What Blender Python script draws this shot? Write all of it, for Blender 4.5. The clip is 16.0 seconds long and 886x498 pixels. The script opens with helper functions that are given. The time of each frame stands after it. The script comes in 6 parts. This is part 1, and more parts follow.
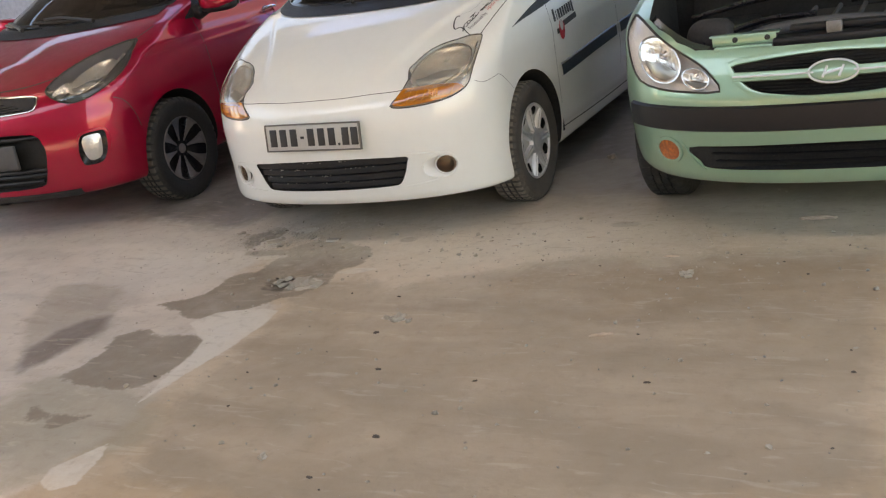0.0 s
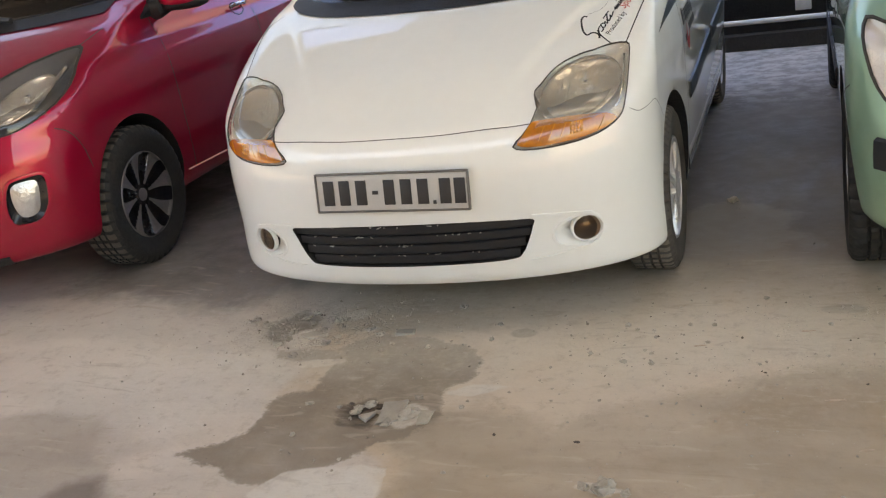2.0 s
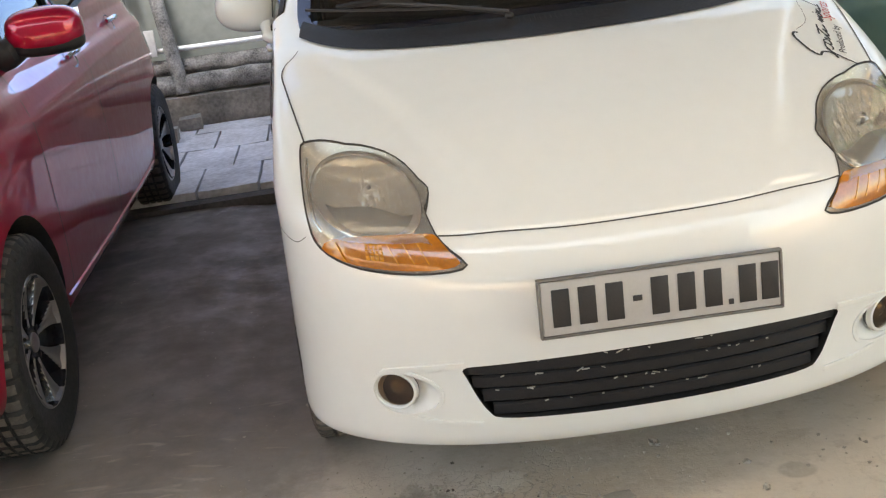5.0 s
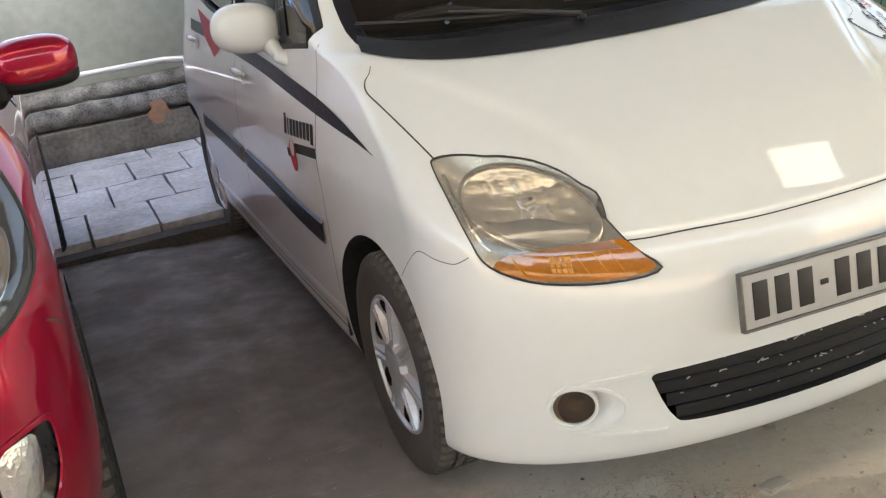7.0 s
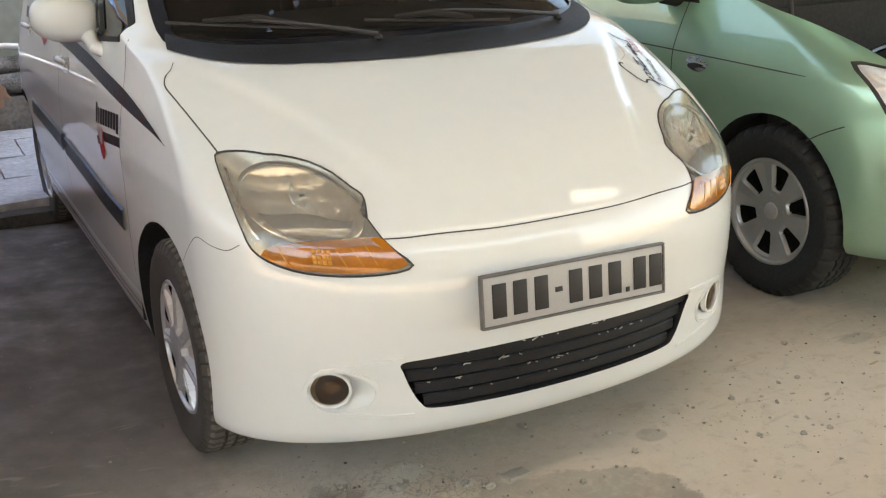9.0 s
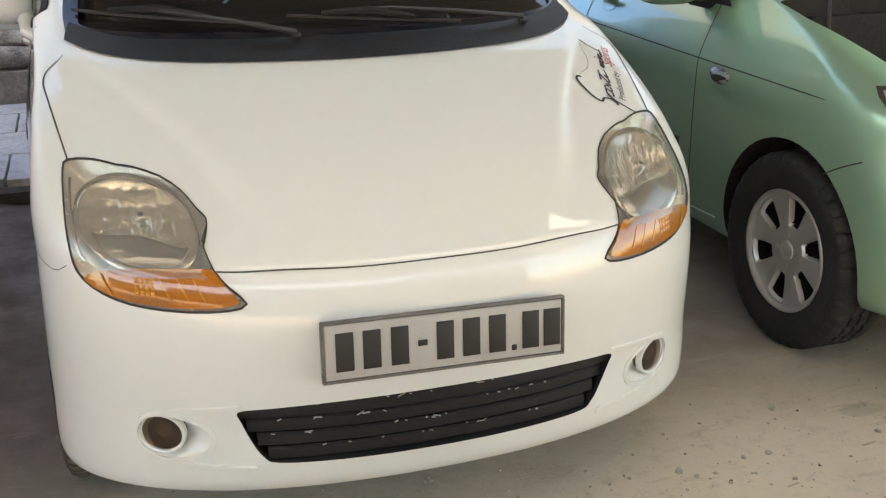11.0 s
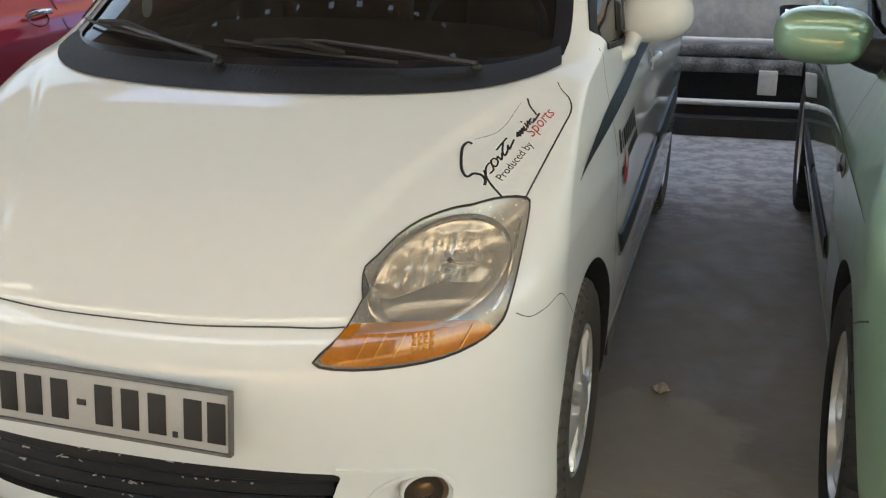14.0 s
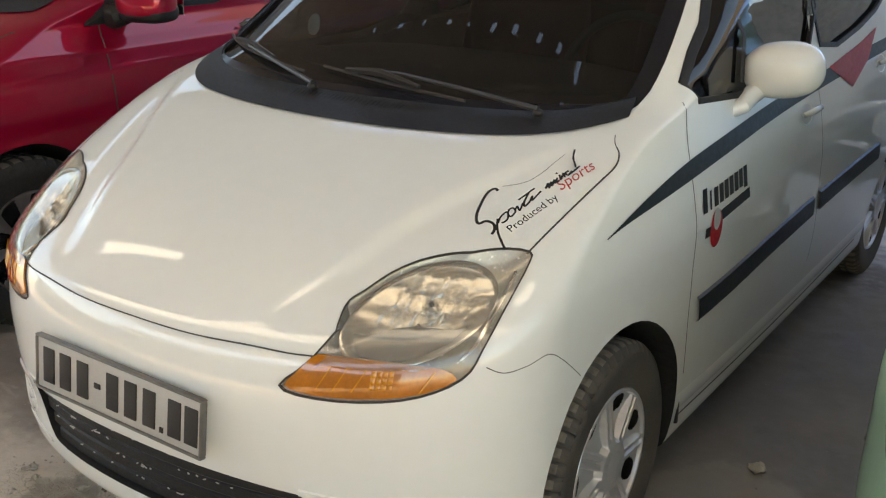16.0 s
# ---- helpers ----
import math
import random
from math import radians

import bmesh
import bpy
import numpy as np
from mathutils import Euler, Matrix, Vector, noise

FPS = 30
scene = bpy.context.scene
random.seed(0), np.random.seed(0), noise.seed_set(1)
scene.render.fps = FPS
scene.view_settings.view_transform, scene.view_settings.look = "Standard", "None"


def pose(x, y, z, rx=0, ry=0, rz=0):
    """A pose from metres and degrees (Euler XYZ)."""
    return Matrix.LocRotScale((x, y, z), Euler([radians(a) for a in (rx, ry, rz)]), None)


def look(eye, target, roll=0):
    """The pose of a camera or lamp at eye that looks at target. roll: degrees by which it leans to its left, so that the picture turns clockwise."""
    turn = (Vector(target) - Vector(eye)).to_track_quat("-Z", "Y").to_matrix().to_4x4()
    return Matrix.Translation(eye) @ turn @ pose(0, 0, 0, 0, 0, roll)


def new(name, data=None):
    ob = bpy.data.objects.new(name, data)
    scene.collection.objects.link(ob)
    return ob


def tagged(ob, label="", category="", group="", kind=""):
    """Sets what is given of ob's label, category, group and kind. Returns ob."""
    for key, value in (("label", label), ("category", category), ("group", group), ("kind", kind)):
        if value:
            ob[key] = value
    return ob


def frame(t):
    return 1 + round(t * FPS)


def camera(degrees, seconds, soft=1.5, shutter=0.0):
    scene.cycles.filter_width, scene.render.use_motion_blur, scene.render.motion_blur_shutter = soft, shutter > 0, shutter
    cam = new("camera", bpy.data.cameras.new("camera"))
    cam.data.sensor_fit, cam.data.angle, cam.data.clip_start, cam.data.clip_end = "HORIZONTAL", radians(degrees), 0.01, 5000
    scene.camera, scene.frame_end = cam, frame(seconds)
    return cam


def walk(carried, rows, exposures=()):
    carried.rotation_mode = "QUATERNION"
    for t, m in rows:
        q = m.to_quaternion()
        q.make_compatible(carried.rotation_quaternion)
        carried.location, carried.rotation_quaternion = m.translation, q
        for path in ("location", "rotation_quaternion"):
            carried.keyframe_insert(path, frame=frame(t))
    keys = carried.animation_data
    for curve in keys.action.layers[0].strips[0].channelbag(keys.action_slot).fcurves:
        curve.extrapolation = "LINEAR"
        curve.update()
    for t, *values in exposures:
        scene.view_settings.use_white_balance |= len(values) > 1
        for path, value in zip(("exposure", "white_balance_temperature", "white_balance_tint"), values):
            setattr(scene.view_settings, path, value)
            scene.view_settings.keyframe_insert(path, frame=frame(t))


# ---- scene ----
cam = camera(45.5, 16.0, 1.25)
PATH = [
    (0, (2.539, -3.659, 1.355), (1.621, -1.993, 0.736), -10.0),
    (0.5, (2.121, -3.417, 1.366), (1.219, -1.747, 0.736), -11.0),
    (1, (1.757, -3.23, 1.341), (0.961, -1.516, 0.689), -9.4),
    (1.5, (1.432, -2.959, 1.322), (0.698, -1.212, 0.684), -9.6),
    (2, (1.152, -2.732, 1.337), (0.489, -0.964, 0.68), -8.8),
    (2.5, (0.906, -2.532, 1.345), (0.346, -0.724, 0.696), -7.9),
    (3, (0.667, -2.284, 1.335), (0.204, -0.444, 0.702), -7.2),
    (3.5, (0.368, -2.188, 1.318), (0.02, -0.322, 0.686), -7.6),
    (4, (0.054, -2.142, 1.335), (-0.141, -0.268, 0.666), -7.7),
    (4.5, (-0.254, -1.976, 1.294), (-0.258, -0.082, 0.652), -8.7),
    (5, (-0.546, -1.831, 1.28), (-0.4, 0.058, 0.639), -7.2),
    (5.2, (-0.668, -1.778, 1.289), (-0.461, 0.107, 0.653), -6.9),
    (7.3, (-1.379, -1.514, 1.334), (-0.668, 0.231, 0.663), -7.3),
    (7.5, (-1.391, -1.516, 1.332), (-0.625, 0.203, 0.656), -6.3),
    (8, (-1.398, -1.556, 1.338), (-0.549, 0.121, 0.654), -4.9),
    (8.5, (-1.33, -1.676, 1.328), (-0.471, 0.008, 0.673), -2.8),
    (9, (-1.239, -1.786, 1.324), (-0.373, -0.101, 0.683), -1.7),
    (9.2, (-1.192, -1.797, 1.317), (-0.331, -0.107, 0.683), -1.7),
    (11.3, (-0.416, -1.672, 1.334), (0.097, 0.14, 0.662), 1.5),
    (11.5, (-0.307, -1.626, 1.311), (0.162, 0.204, 0.653), 3.3),
    (12, (-0.058, -1.54, 1.316), (0.255, 0.317, 0.641), 2.7),
    (12.5, (0.236, -1.575, 1.358), (0.385, 0.301, 0.68), 1.4),
    (13, (0.494, -1.55, 1.35), (0.406, 0.329, 0.669), 0.7),
    (13.5, (0.761, -1.445, 1.369), (0.508, 0.419, 0.69), 0.9),
    (14, (1.017, -1.416, 1.373), (0.492, 0.392, 0.699), -0.6),
    (14.5, (1.209, -1.382, 1.407), (0.531, 0.376, 0.735), -0.5),
    (15, (1.323, -1.209, 1.4), (0.496, 0.486, 0.736), 0.5),
    (15.5, (1.427, -1.121, 1.412), (0.524, 0.533, 0.743), -0.1),
    (16, (1.534, -1.156, 1.437), (0.471, 0.405, 0.778), 0.6),
]
walk(cam, [(t, look(eye, target, roll)) for t, eye, target, roll in PATH], [(0, 2.34, 9700, 15), (1.5, 2.42, 9750, 14), (3, 2.48, 9800, 13), (4, 2.52, 9950, 12), (5.2, 2.60, 10000, 11), (9, 2.64, 10200, 9), (11.5, 2.42, 10200, 9), (12.5, 2.21, 10200, 8), (14.5, 2.31, 10200, 9), (16, 2.31, 10100, 10)])
from mathutils.bvhtree import BVHTree

# ---- light ----
world = bpy.data.worlds.new("sky")
scene.world = world
world.use_nodes = True
SUN_UP, SUN_TURN = radians(51), radians(200)
_n = world.node_tree.nodes
_sky = _n.new("ShaderNodeTexSky")
_sky.sky_type, _sky.sun_disc = "NISHITA", False
_sky.sun_elevation, _sky.sun_rotation, _sky.dust_density, _sky.ozone_density = SUN_UP, SUN_TURN, 0.6, 3.0
_n["Background"].inputs[1].default_value = 0.15
world.node_tree.links.new(_sky.outputs[0], _n["Background"].inputs[0])
sun = new("sun", bpy.data.lights.new("sun", "SUN"))
sun.data.energy, sun.data.angle, sun.data.color = 4.0, radians(18), (1.0, 0.86, 0.70)
sun.matrix_world = look((0, 0, 0), (-math.sin(SUN_TURN) * math.cos(SUN_UP), -math.cos(SUN_TURN) * math.cos(SUN_UP), -math.sin(SUN_UP)))


# ---- materials ----
def material(name, color, rough=0.5, metal=0.0, coat=0.0, vary=0.12, scale=8.0, bump=0.0, bump_scale=60.0, dark=None, spec=0.5, coat_rough=0.04, coat_ior=1.65):
    """A Principled surface: colour drifting at two scales, roughness drifting with it, fine relief."""
    m = bpy.data.materials.new(name)
    m.use_nodes = True
    nt = m.node_tree
    n, li = nt.nodes, nt.links
    b = n["Principled BSDF"]
    b.inputs["Metallic"].default_value = metal
    b.inputs["Coat Weight"].default_value = coat
    b.inputs["Coat Roughness"].default_value = coat_rough
    b.inputs["Coat IOR"].default_value = coat_ior
    b.inputs["Specular IOR Level"].default_value = spec
    co = n.new("ShaderNodeTexCoord")
    big, small = n.new("ShaderNodeTexNoise"), n.new("ShaderNodeTexNoise")
    big.inputs["Scale"].default_value, small.inputs["Scale"].default_value = scale, scale * 9
    big.inputs["Detail"].default_value, small.inputs["Detail"].default_value = 4, 3
    mix = n.new("ShaderNodeMix")
    mix.data_type = "FLOAT"
    mix.inputs[0].default_value = 0.4
    ramp = n.new("ShaderNodeMapRange")
    ramp.inputs[1].default_value, ramp.inputs[2].default_value = 0.3, 0.7
    col = n.new("ShaderNodeMix")
    col.data_type = "RGBA"
    d = dark or tuple(c * (1 - vary) for c in color)
    col.inputs[6].default_value = (*d, 1)
    col.inputs[7].default_value = (*color, 1)
    for t in (big, small):
        li.new(co.outputs["Object"], t.inputs["Vector"])
    li.new(big.outputs[0], mix.inputs[2])
    li.new(small.outputs[0], mix.inputs[3])
    li.new(mix.outputs[0], ramp.inputs[0])
    li.new(ramp.outputs[0], col.inputs[0])
    li.new(col.outputs[2], b.inputs["Base Color"])
    rr = n.new("ShaderNodeMapRange")
    rr.inputs[3].default_value, rr.inputs[4].default_value = min(1, rough * 1.25), rough * 0.8
    li.new(small.outputs[0], rr.inputs[0])
    li.new(rr.outputs[0], b.inputs["Roughness"])
    if bump:
        fine, bp = n.new("ShaderNodeTexNoise"), n.new("ShaderNodeBump")
        fine.inputs["Scale"].default_value, fine.inputs["Detail"].default_value = bump_scale, 5
        bp.inputs["Strength"].default_value, bp.inputs["Distance"].default_value = bump, 0.01
        li.new(co.outputs["Object"], fine.inputs["Vector"])
        li.new(fine.outputs[0], bp.inputs["Height"])
        li.new(bp.outputs[0], b.inputs["Normal"])
    return m


def pane_material(name, tint, haze=0.0, haze_color=(0.5, 0.45, 0.36), rough=0.02, ior=1.5):
    """Thin clear sheet: what is behind it, tinted, a little haze, and the gloss of its face."""
    m = bpy.data.materials.new(name)
    m.use_nodes = True
    nt = m.node_tree
    n, li = nt.nodes, nt.links
    n.remove(n["Principled BSDF"])
    clear, gloss, fog = n.new("ShaderNodeBsdfTransparent"), n.new("ShaderNodeBsdfGlossy"), n.new("ShaderNodeBsdfDiffuse")
    fres, a, b = n.new("ShaderNodeLayerWeight"), n.new("ShaderNodeMixShader"), n.new("ShaderNodeMixShader")
    noise_tex, ramp = n.new("ShaderNodeTexNoise"), n.new("ShaderNodeMapRange")
    noise_tex.inputs["Scale"].default_value, noise_tex.inputs["Detail"].default_value = 9, 3
    ramp.inputs[3].default_value, ramp.inputs[4].default_value = haze * 0.6, haze * 1.4
    clear.inputs[0].default_value = (*tint, 1)
    fog.inputs[0].default_value = (*haze_color, 1)
    gloss.inputs["Roughness"].default_value = rough
    fres.inputs["Blend"].default_value = 0.5
    power, lift = n.new("ShaderNodeMath"), n.new("ShaderNodeMapRange")
    power.operation = "POWER"
    power.inputs[1].default_value = 4.5
    lift.inputs[3].default_value, lift.inputs[4].default_value = ((ior - 1) / (ior + 1)) ** 2 * 1.8, 1.0
    li.new(fres.outputs["Facing"], power.inputs[0])
    li.new(power.outputs[0], lift.inputs[0])
    li.new(noise_tex.outputs[0], ramp.inputs[0])
    li.new(ramp.outputs[0], a.inputs[0])
    li.new(clear.outputs[0], a.inputs[1])
    li.new(fog.outputs[0], a.inputs[2])
    li.new(lift.outputs[0], b.inputs[0])
    li.new(a.outputs[0], b.inputs[1])
    li.new(gloss.outputs[0], b.inputs[2])
    li.new(b.outputs[0], n["Material Output"].inputs[0])
    return m


M = {
    "white": material("white_paint", (0.785, 0.790, 0.750), 0.5, coat=1.0, vary=0.04, scale=3, spec=0.2, coat_rough=0.02, coat_ior=1.6),
    "red": material("red_paint", (0.43, 0.005, 0.036), 0.32, metal=0.5, coat=1.0, vary=0.10, scale=3, spec=0.10, coat_rough=0.02, coat_ior=1.55),
    "green": material("green_paint", (0.295, 0.485, 0.345), 0.32, metal=0.5, coat=1.0, vary=0.07, scale=3, coat_rough=0.02),
    "black": material("black_plastic", (0.017, 0.017, 0.019), 0.5, spec=0.35, vary=0.35, scale=14, bump=0.15, bump_scale=300),
    "wiper": material("wiper_metal", (0.05, 0.05, 0.054), 0.4, metal=0.3, vary=0.25),
    "gloss_black": material("gloss_black", (0.013, 0.013, 0.017), 0.22, vary=0.2, coat=0.15, spec=0.35),
    "liner": material("wheel_well_liner", (0.018, 0.017, 0.016), 0.85, vary=0.4, scale=10),
    "cabin": material("cabin_trim", (0.035, 0.032, 0.032), 0.8, vary=0.3, scale=10),
    "seat": material("seat_cloth", (0.06, 0.017, 0.015), 0.9, vary=0.3, scale=20),
    "seam": material("panel_gap", (0.075, 0.07, 0.064), 0.8, vary=0.3),
    "grime": material("headlamp_seal", (0.045, 0.038, 0.032), 0.7, vary=0.5, scale=30),
    "chrome": material("chrome", (0.78, 0.78, 0.78), 0.12, metal=1.0, vary=0.08, scale=20),
    "reflector": material("lamp_reflector", (0.80, 0.78, 0.74), 0.17, metal=0.85, vary=0.12, scale=25),
    "lamp_shelf": material("lamp_shelf_grey", (0.27, 0.26, 0.25), 0.18, metal=0.55, vary=0.15, scale=20),
    "smoky_bezel": material("smoky_grey_bezel", (0.10, 0.105, 0.12), 0.3, metal=0.4, vary=0.2, scale=20),
    "bezel": material("silvered_bezel", (0.82, 0.80, 0.76), 0.25, metal=0.5, vary=0.08, scale=20),
    "lamp_grey": material("lamp_bezel_grey", (0.82, 0.80, 0.73), 0.4, metal=0.0, vary=0.15),
    "amber": material("amber_lens", (0.53, 0.165, 0.014), 0.14, vary=0.40, scale=16, coat=0.8),
    # lighter amber for cells and ridges: their lit look is in the colour
    "bright_amber": material("bright_amber", (0.70, 0.25, 0.008), 0.15, vary=0.3, scale=60, coat=0.8),
    "bright_bezel": material("bright_lamp_bezel", (0.84, 0.81, 0.79), 0.28, metal=0.12, vary=0.08, scale=20),
    "smoked": pane_material("smoked_lens", (0.42, 0.31, 0.22), haze=0.10, haze_color=(0.16, 0.10, 0.06)),
    "lens": pane_material("clear_lens", (0.90, 0.87, 0.81), haze=0.21, haze_color=(0.60, 0.575, 0.52), rough=0.02),
    "clean_lens": pane_material("clean_lens", (0.97, 0.97, 0.97), haze=0.04),
    "glass": pane_material("window_glass", (0.33, 0.335, 0.34), haze=0.01),
    "tinted": pane_material("tinted_glass", (0.10, 0.11, 0.12), haze=0.01),
    "tyre": material("tyre_rubber", (0.050, 0.046, 0.043), 0.8, vary=0.3, scale=9, bump=0.2, bump_scale=120, dark=(0.095, 0.084, 0.072)),
    "clean_tyre": material("clean_tyre_rubber", (0.021, 0.021, 0.020), 0.7, vary=0.3, scale=9, bump=0.2, bump_scale=120),
    "clean_tread": material("clean_tread", (0.120, 0.108, 0.096), 0.85, vary=0.4, scale=14, bump=0.3, bump_scale=120),
    # black plastic darkened for the shaded opening of the green car's grille
    "deep_black": material("shaded_black_plastic", (0.006, 0.006, 0.007), 0.55, spec=0.25, vary=0.3, scale=20),
    "rubber": material("bumper_rubber", (0.012, 0.012, 0.015), 0.38, spec=0.4, vary=0.3, scale=12),
    "tread": material("dusty_tread", (0.20, 0.178, 0.15), 0.9, vary=0.5, scale=14, bump=0.3, bump_scale=120),
    "silver": material("silver_wheel", (0.60, 0.60, 0.61), 0.34, metal=0.6, vary=0.06, scale=12),
    "dull_silver": material("dull_silver_wheel", (0.62, 0.63, 0.62), 0.32, metal=0.7, vary=0.08, scale=12),
    "gunmetal": material("gunmetal_wheel", (0.33, 0.33, 0.34), 0.3, metal=0.8, vary=0.2, scale=12),
    # near-black, so that shallow wheel recesses read as deep shaded openings
    "hole": material("hole_shade_black", (0.008, 0.0075, 0.007), 0.8, vary=0.4, spec=0.15),
    "plate": material("plate_white", (0.47, 0.455, 0.425), 0.5, vary=0.10, scale=18),
    "plate_frame": material("plate_frame_metal", (0.20, 0.185, 0.17), 0.45, metal=0.5, vary=0.35, scale=40),
    "ink": material("black_ink", (0.025, 0.024, 0.024), 0.5, vary=0.25, scale=30),
    "red_ink": material("red_ink", (0.55, 0.02, 0.03), 0.45, vary=0.2),
    "pink_ink": material("faded_red_ink", (0.62, 0.10, 0.09), 0.5, vary=0.2),
    "dark_grey": material("dark_grey_plastic", (0.075, 0.075, 0.078), 0.5, vary=0.2, scale=8),
    "clear_prism": material("clear_prism_lens", (0.80, 0.80, 0.78), 0.12, metal=0.7, vary=0.25, scale=30, bump=0.6, bump_scale=45, coat=0.6),
    "soot_black": material("greasy_black", (0.02, 0.019, 0.018), 0.6, vary=0.5, scale=20, bump=0.3, bump_scale=60),
    "navy": material("dark_stripe_film", (0.020, 0.026, 0.030), 0.45, vary=0.2, coat=0.1, spec=0.3),
    "fog_glass": material("smoked_fog_lamp", (0.060, 0.034, 0.020), 0.10, vary=0.5, scale=9, coat=1.0, coat_rough=0.01),
    "fog_amber": material("amber_fog_lamp", (0.70, 0.16, 0.015), 0.2, vary=0.5, scale=70, dark=(0.10, 0.02, 0.008), coat=0.8, bump=0.4, bump_scale=90),
    "metal": material("engine_metal", (0.25, 0.25, 0.25), 0.45, metal=0.7, vary=0.4, scale=15),
    "steel": material("rail_steel", (0.82, 0.82, 0.83), 0.35, metal=0.3, vary=0.2, scale=15),
}


# ---- building helpers ----
def part(name, bm, mat, parent=None, label="", smooth=40):
    """Links a bmesh as one mesh object, under parent."""
    me = bpy.data.meshes.new(name)
    bm.to_mesh(me)
    bm.free()
    for m in mat if isinstance(mat, (list, tuple)) else (mat,):
        me.materials.append(M[m] if isinstance(m, str) else m)
    return linked(name, me, parent, label, smooth)


def linked(name, me, parent=None, label="", smooth=40):
    if smooth:
        me.polygons.foreach_set("use_smooth", [True] * len(me.polygons))
        me.set_sharp_from_angle(angle=radians(smooth))
    ob = new(name, me)
    ob.parent = parent
    return tagged(ob, label)


def thing(name, label, category, m=None, group="", kind=""):
    ob = tagged(new(name), label, category, group, kind)
    ob.empty_display_size = 0.1
    if m:
        ob.matrix_world = m
    return ob


def solid(size, at=(0, 0, 0), bevel=0.0, turn=None, bm=None, index=0):
    """A bevelled block."""
    out = bmesh.new()
    bmesh.ops.create_cube(out, size=1)
    bmesh.ops.scale(out, vec=size, verts=out.verts)
    if bevel:
        bmesh.ops.bevel(out, geom=out.edges[:], offset=bevel, segments=2, affect="EDGES", profile=0.5)
    m = Matrix.Translation(at) @ (turn or Matrix())
    out.transform(m)
    for f in out.faces:
        f.material_index = index
    return joined(bm, out)


def joined(bm, extra):
    if bm is None:
        return extra
    me = bpy.data.meshes.new("tmp")
    extra.to_mesh(me)
    extra.free()
    bm.from_mesh(me)
    bpy.data.meshes.remove(me)
    return bm


def grid_mesh(rows, closed=False, bm=None, index=0):
    """Quads through rows of points of one length."""
    bm = bm or bmesh.new()
    vs = [[bm.verts.new(p) for p in r] for r in rows]
    n = len(rows[0])
    for a, b in zip(vs, vs[1:]):
        for k in range(n if closed else n - 1):
            f = bm.faces.new((a[k], a[(k + 1) % n], b[(k + 1) % n], b[k]))
            f.material_index = index
    return bm


def lathe(profile, seg=48, bm=None, axis="X", index=0):
    """Turns (radius, along) pairs about an axis."""
    rows = []
    for k in range(seg):
        a = 2 * math.pi * k / seg
        c, s = math.cos(a), math.sin(a)
        rows.append([{"X": (x, r * c, r * s), "Y": (r * c, x, r * s), "Z": (r * c, r * s, x)}[axis] for r, x in profile])
    rows.append(rows[0])
    out = grid_mesh(rows)
    bmesh.ops.remove_doubles(out, verts=out.verts, dist=1e-5)
    bmesh.ops.recalc_face_normals(out, faces=out.faces)
    for f in out.faces:
        f.material_index = index
    return joined(bm, out)


def tube(points, r, seg=10, bm=None, index=0):
    """A round bar through points."""
    pts = [Vector(p) for p in points]
    rows = []
    for k, p in enumerate(pts):
        d = (pts[min(k + 1, len(pts) - 1)] - pts[max(k - 1, 0)]).normalized()
        u = d.orthogonal().normalized() if k == 0 else (rows_u - d * rows_u.dot(d)).normalized()
        rows_u = u
        v = d.cross(u)
        rk = r[k] if isinstance(r, (list, tuple)) else r
        rows.append([p + rk * (math.cos(a) * u + math.sin(a) * v) for a in (2 * math.pi * j / seg for j in range(seg))])
    out = grid_mesh(rows, closed=True)
    out.verts.ensure_lookup_table()
    out.faces.new(out.verts[:seg][::-1])
    out.faces.new(out.verts[-seg:])
    bmesh.ops.recalc_face_normals(out, faces=out.faces)
    for f in out.faces:
        f.material_index = index
    return joined(bm, out)


def blob(center, radii, power=2.5, seg=28, rings=16, turn=None, bm=None, index=0):
    """A rounded superellipsoid."""
    def sp(v):
        return math.copysign(abs(v) ** (2 / power), v)
    rows = []
    for i in range(rings + 1):
        a = -math.pi / 2 + math.pi * i / rings
        rows.append([(radii[0] * sp(math.cos(a)) * sp(math.cos(b)), radii[1] * sp(math.cos(a)) * sp(math.sin(b)), radii[2] * sp(math.sin(a))) for b in (2 * math.pi * j / seg for j in range(seg))])
    out = grid_mesh(rows, closed=True)
    bmesh.ops.remove_doubles(out, verts=out.verts, dist=1e-5)
    bmesh.ops.recalc_face_normals(out, faces=out.faces)
    out.transform(Matrix.Translation(center) @ (turn or Matrix()))
    for f in out.faces:
        f.material_index = index
    return joined(bm, out)


# ---- car bodies ----
def rise(a, b, x):
    t = min(1, max(0, (x - a) / (b - a)))
    return t * t * (3 - 2 * t)


def between(tab, z):
    """Monotone cubic through rows of (z, values...)."""
    n = len(tab)
    if z <= tab[0][0]:
        return list(tab[0][1:])
    if z >= tab[-1][0]:
        return list(tab[-1][1:])
    k = max(i for i in range(n - 1) if tab[i][0] <= z)
    a, b = tab[k], tab[k + 1]
    h = b[0] - a[0]
    t = (z - a[0]) / h
    res = []
    for j in range(1, len(a)):
        def slope(i):
            if i in (0, n - 1):
                return (b[j] - a[j]) / h
            d0 = (tab[i][j] - tab[i - 1][j]) / (tab[i][0] - tab[i - 1][0])
            d1 = (tab[i + 1][j] - tab[i][j]) / (tab[i + 1][0] - tab[i][0])
            return 0 if d0 * d1 <= 0 else 2 * d0 * d1 / (d0 + d1)
        m0, m1 = slope(k), slope(k + 1)
        res.append(a[j] * (2 * t**3 - 3 * t * t + 1) + h * m0 * (t**3 - 2 * t * t + t) + b[j] * (3 * t * t - 2 * t**3) + h * m1 * (t**3 - t * t))
    return res


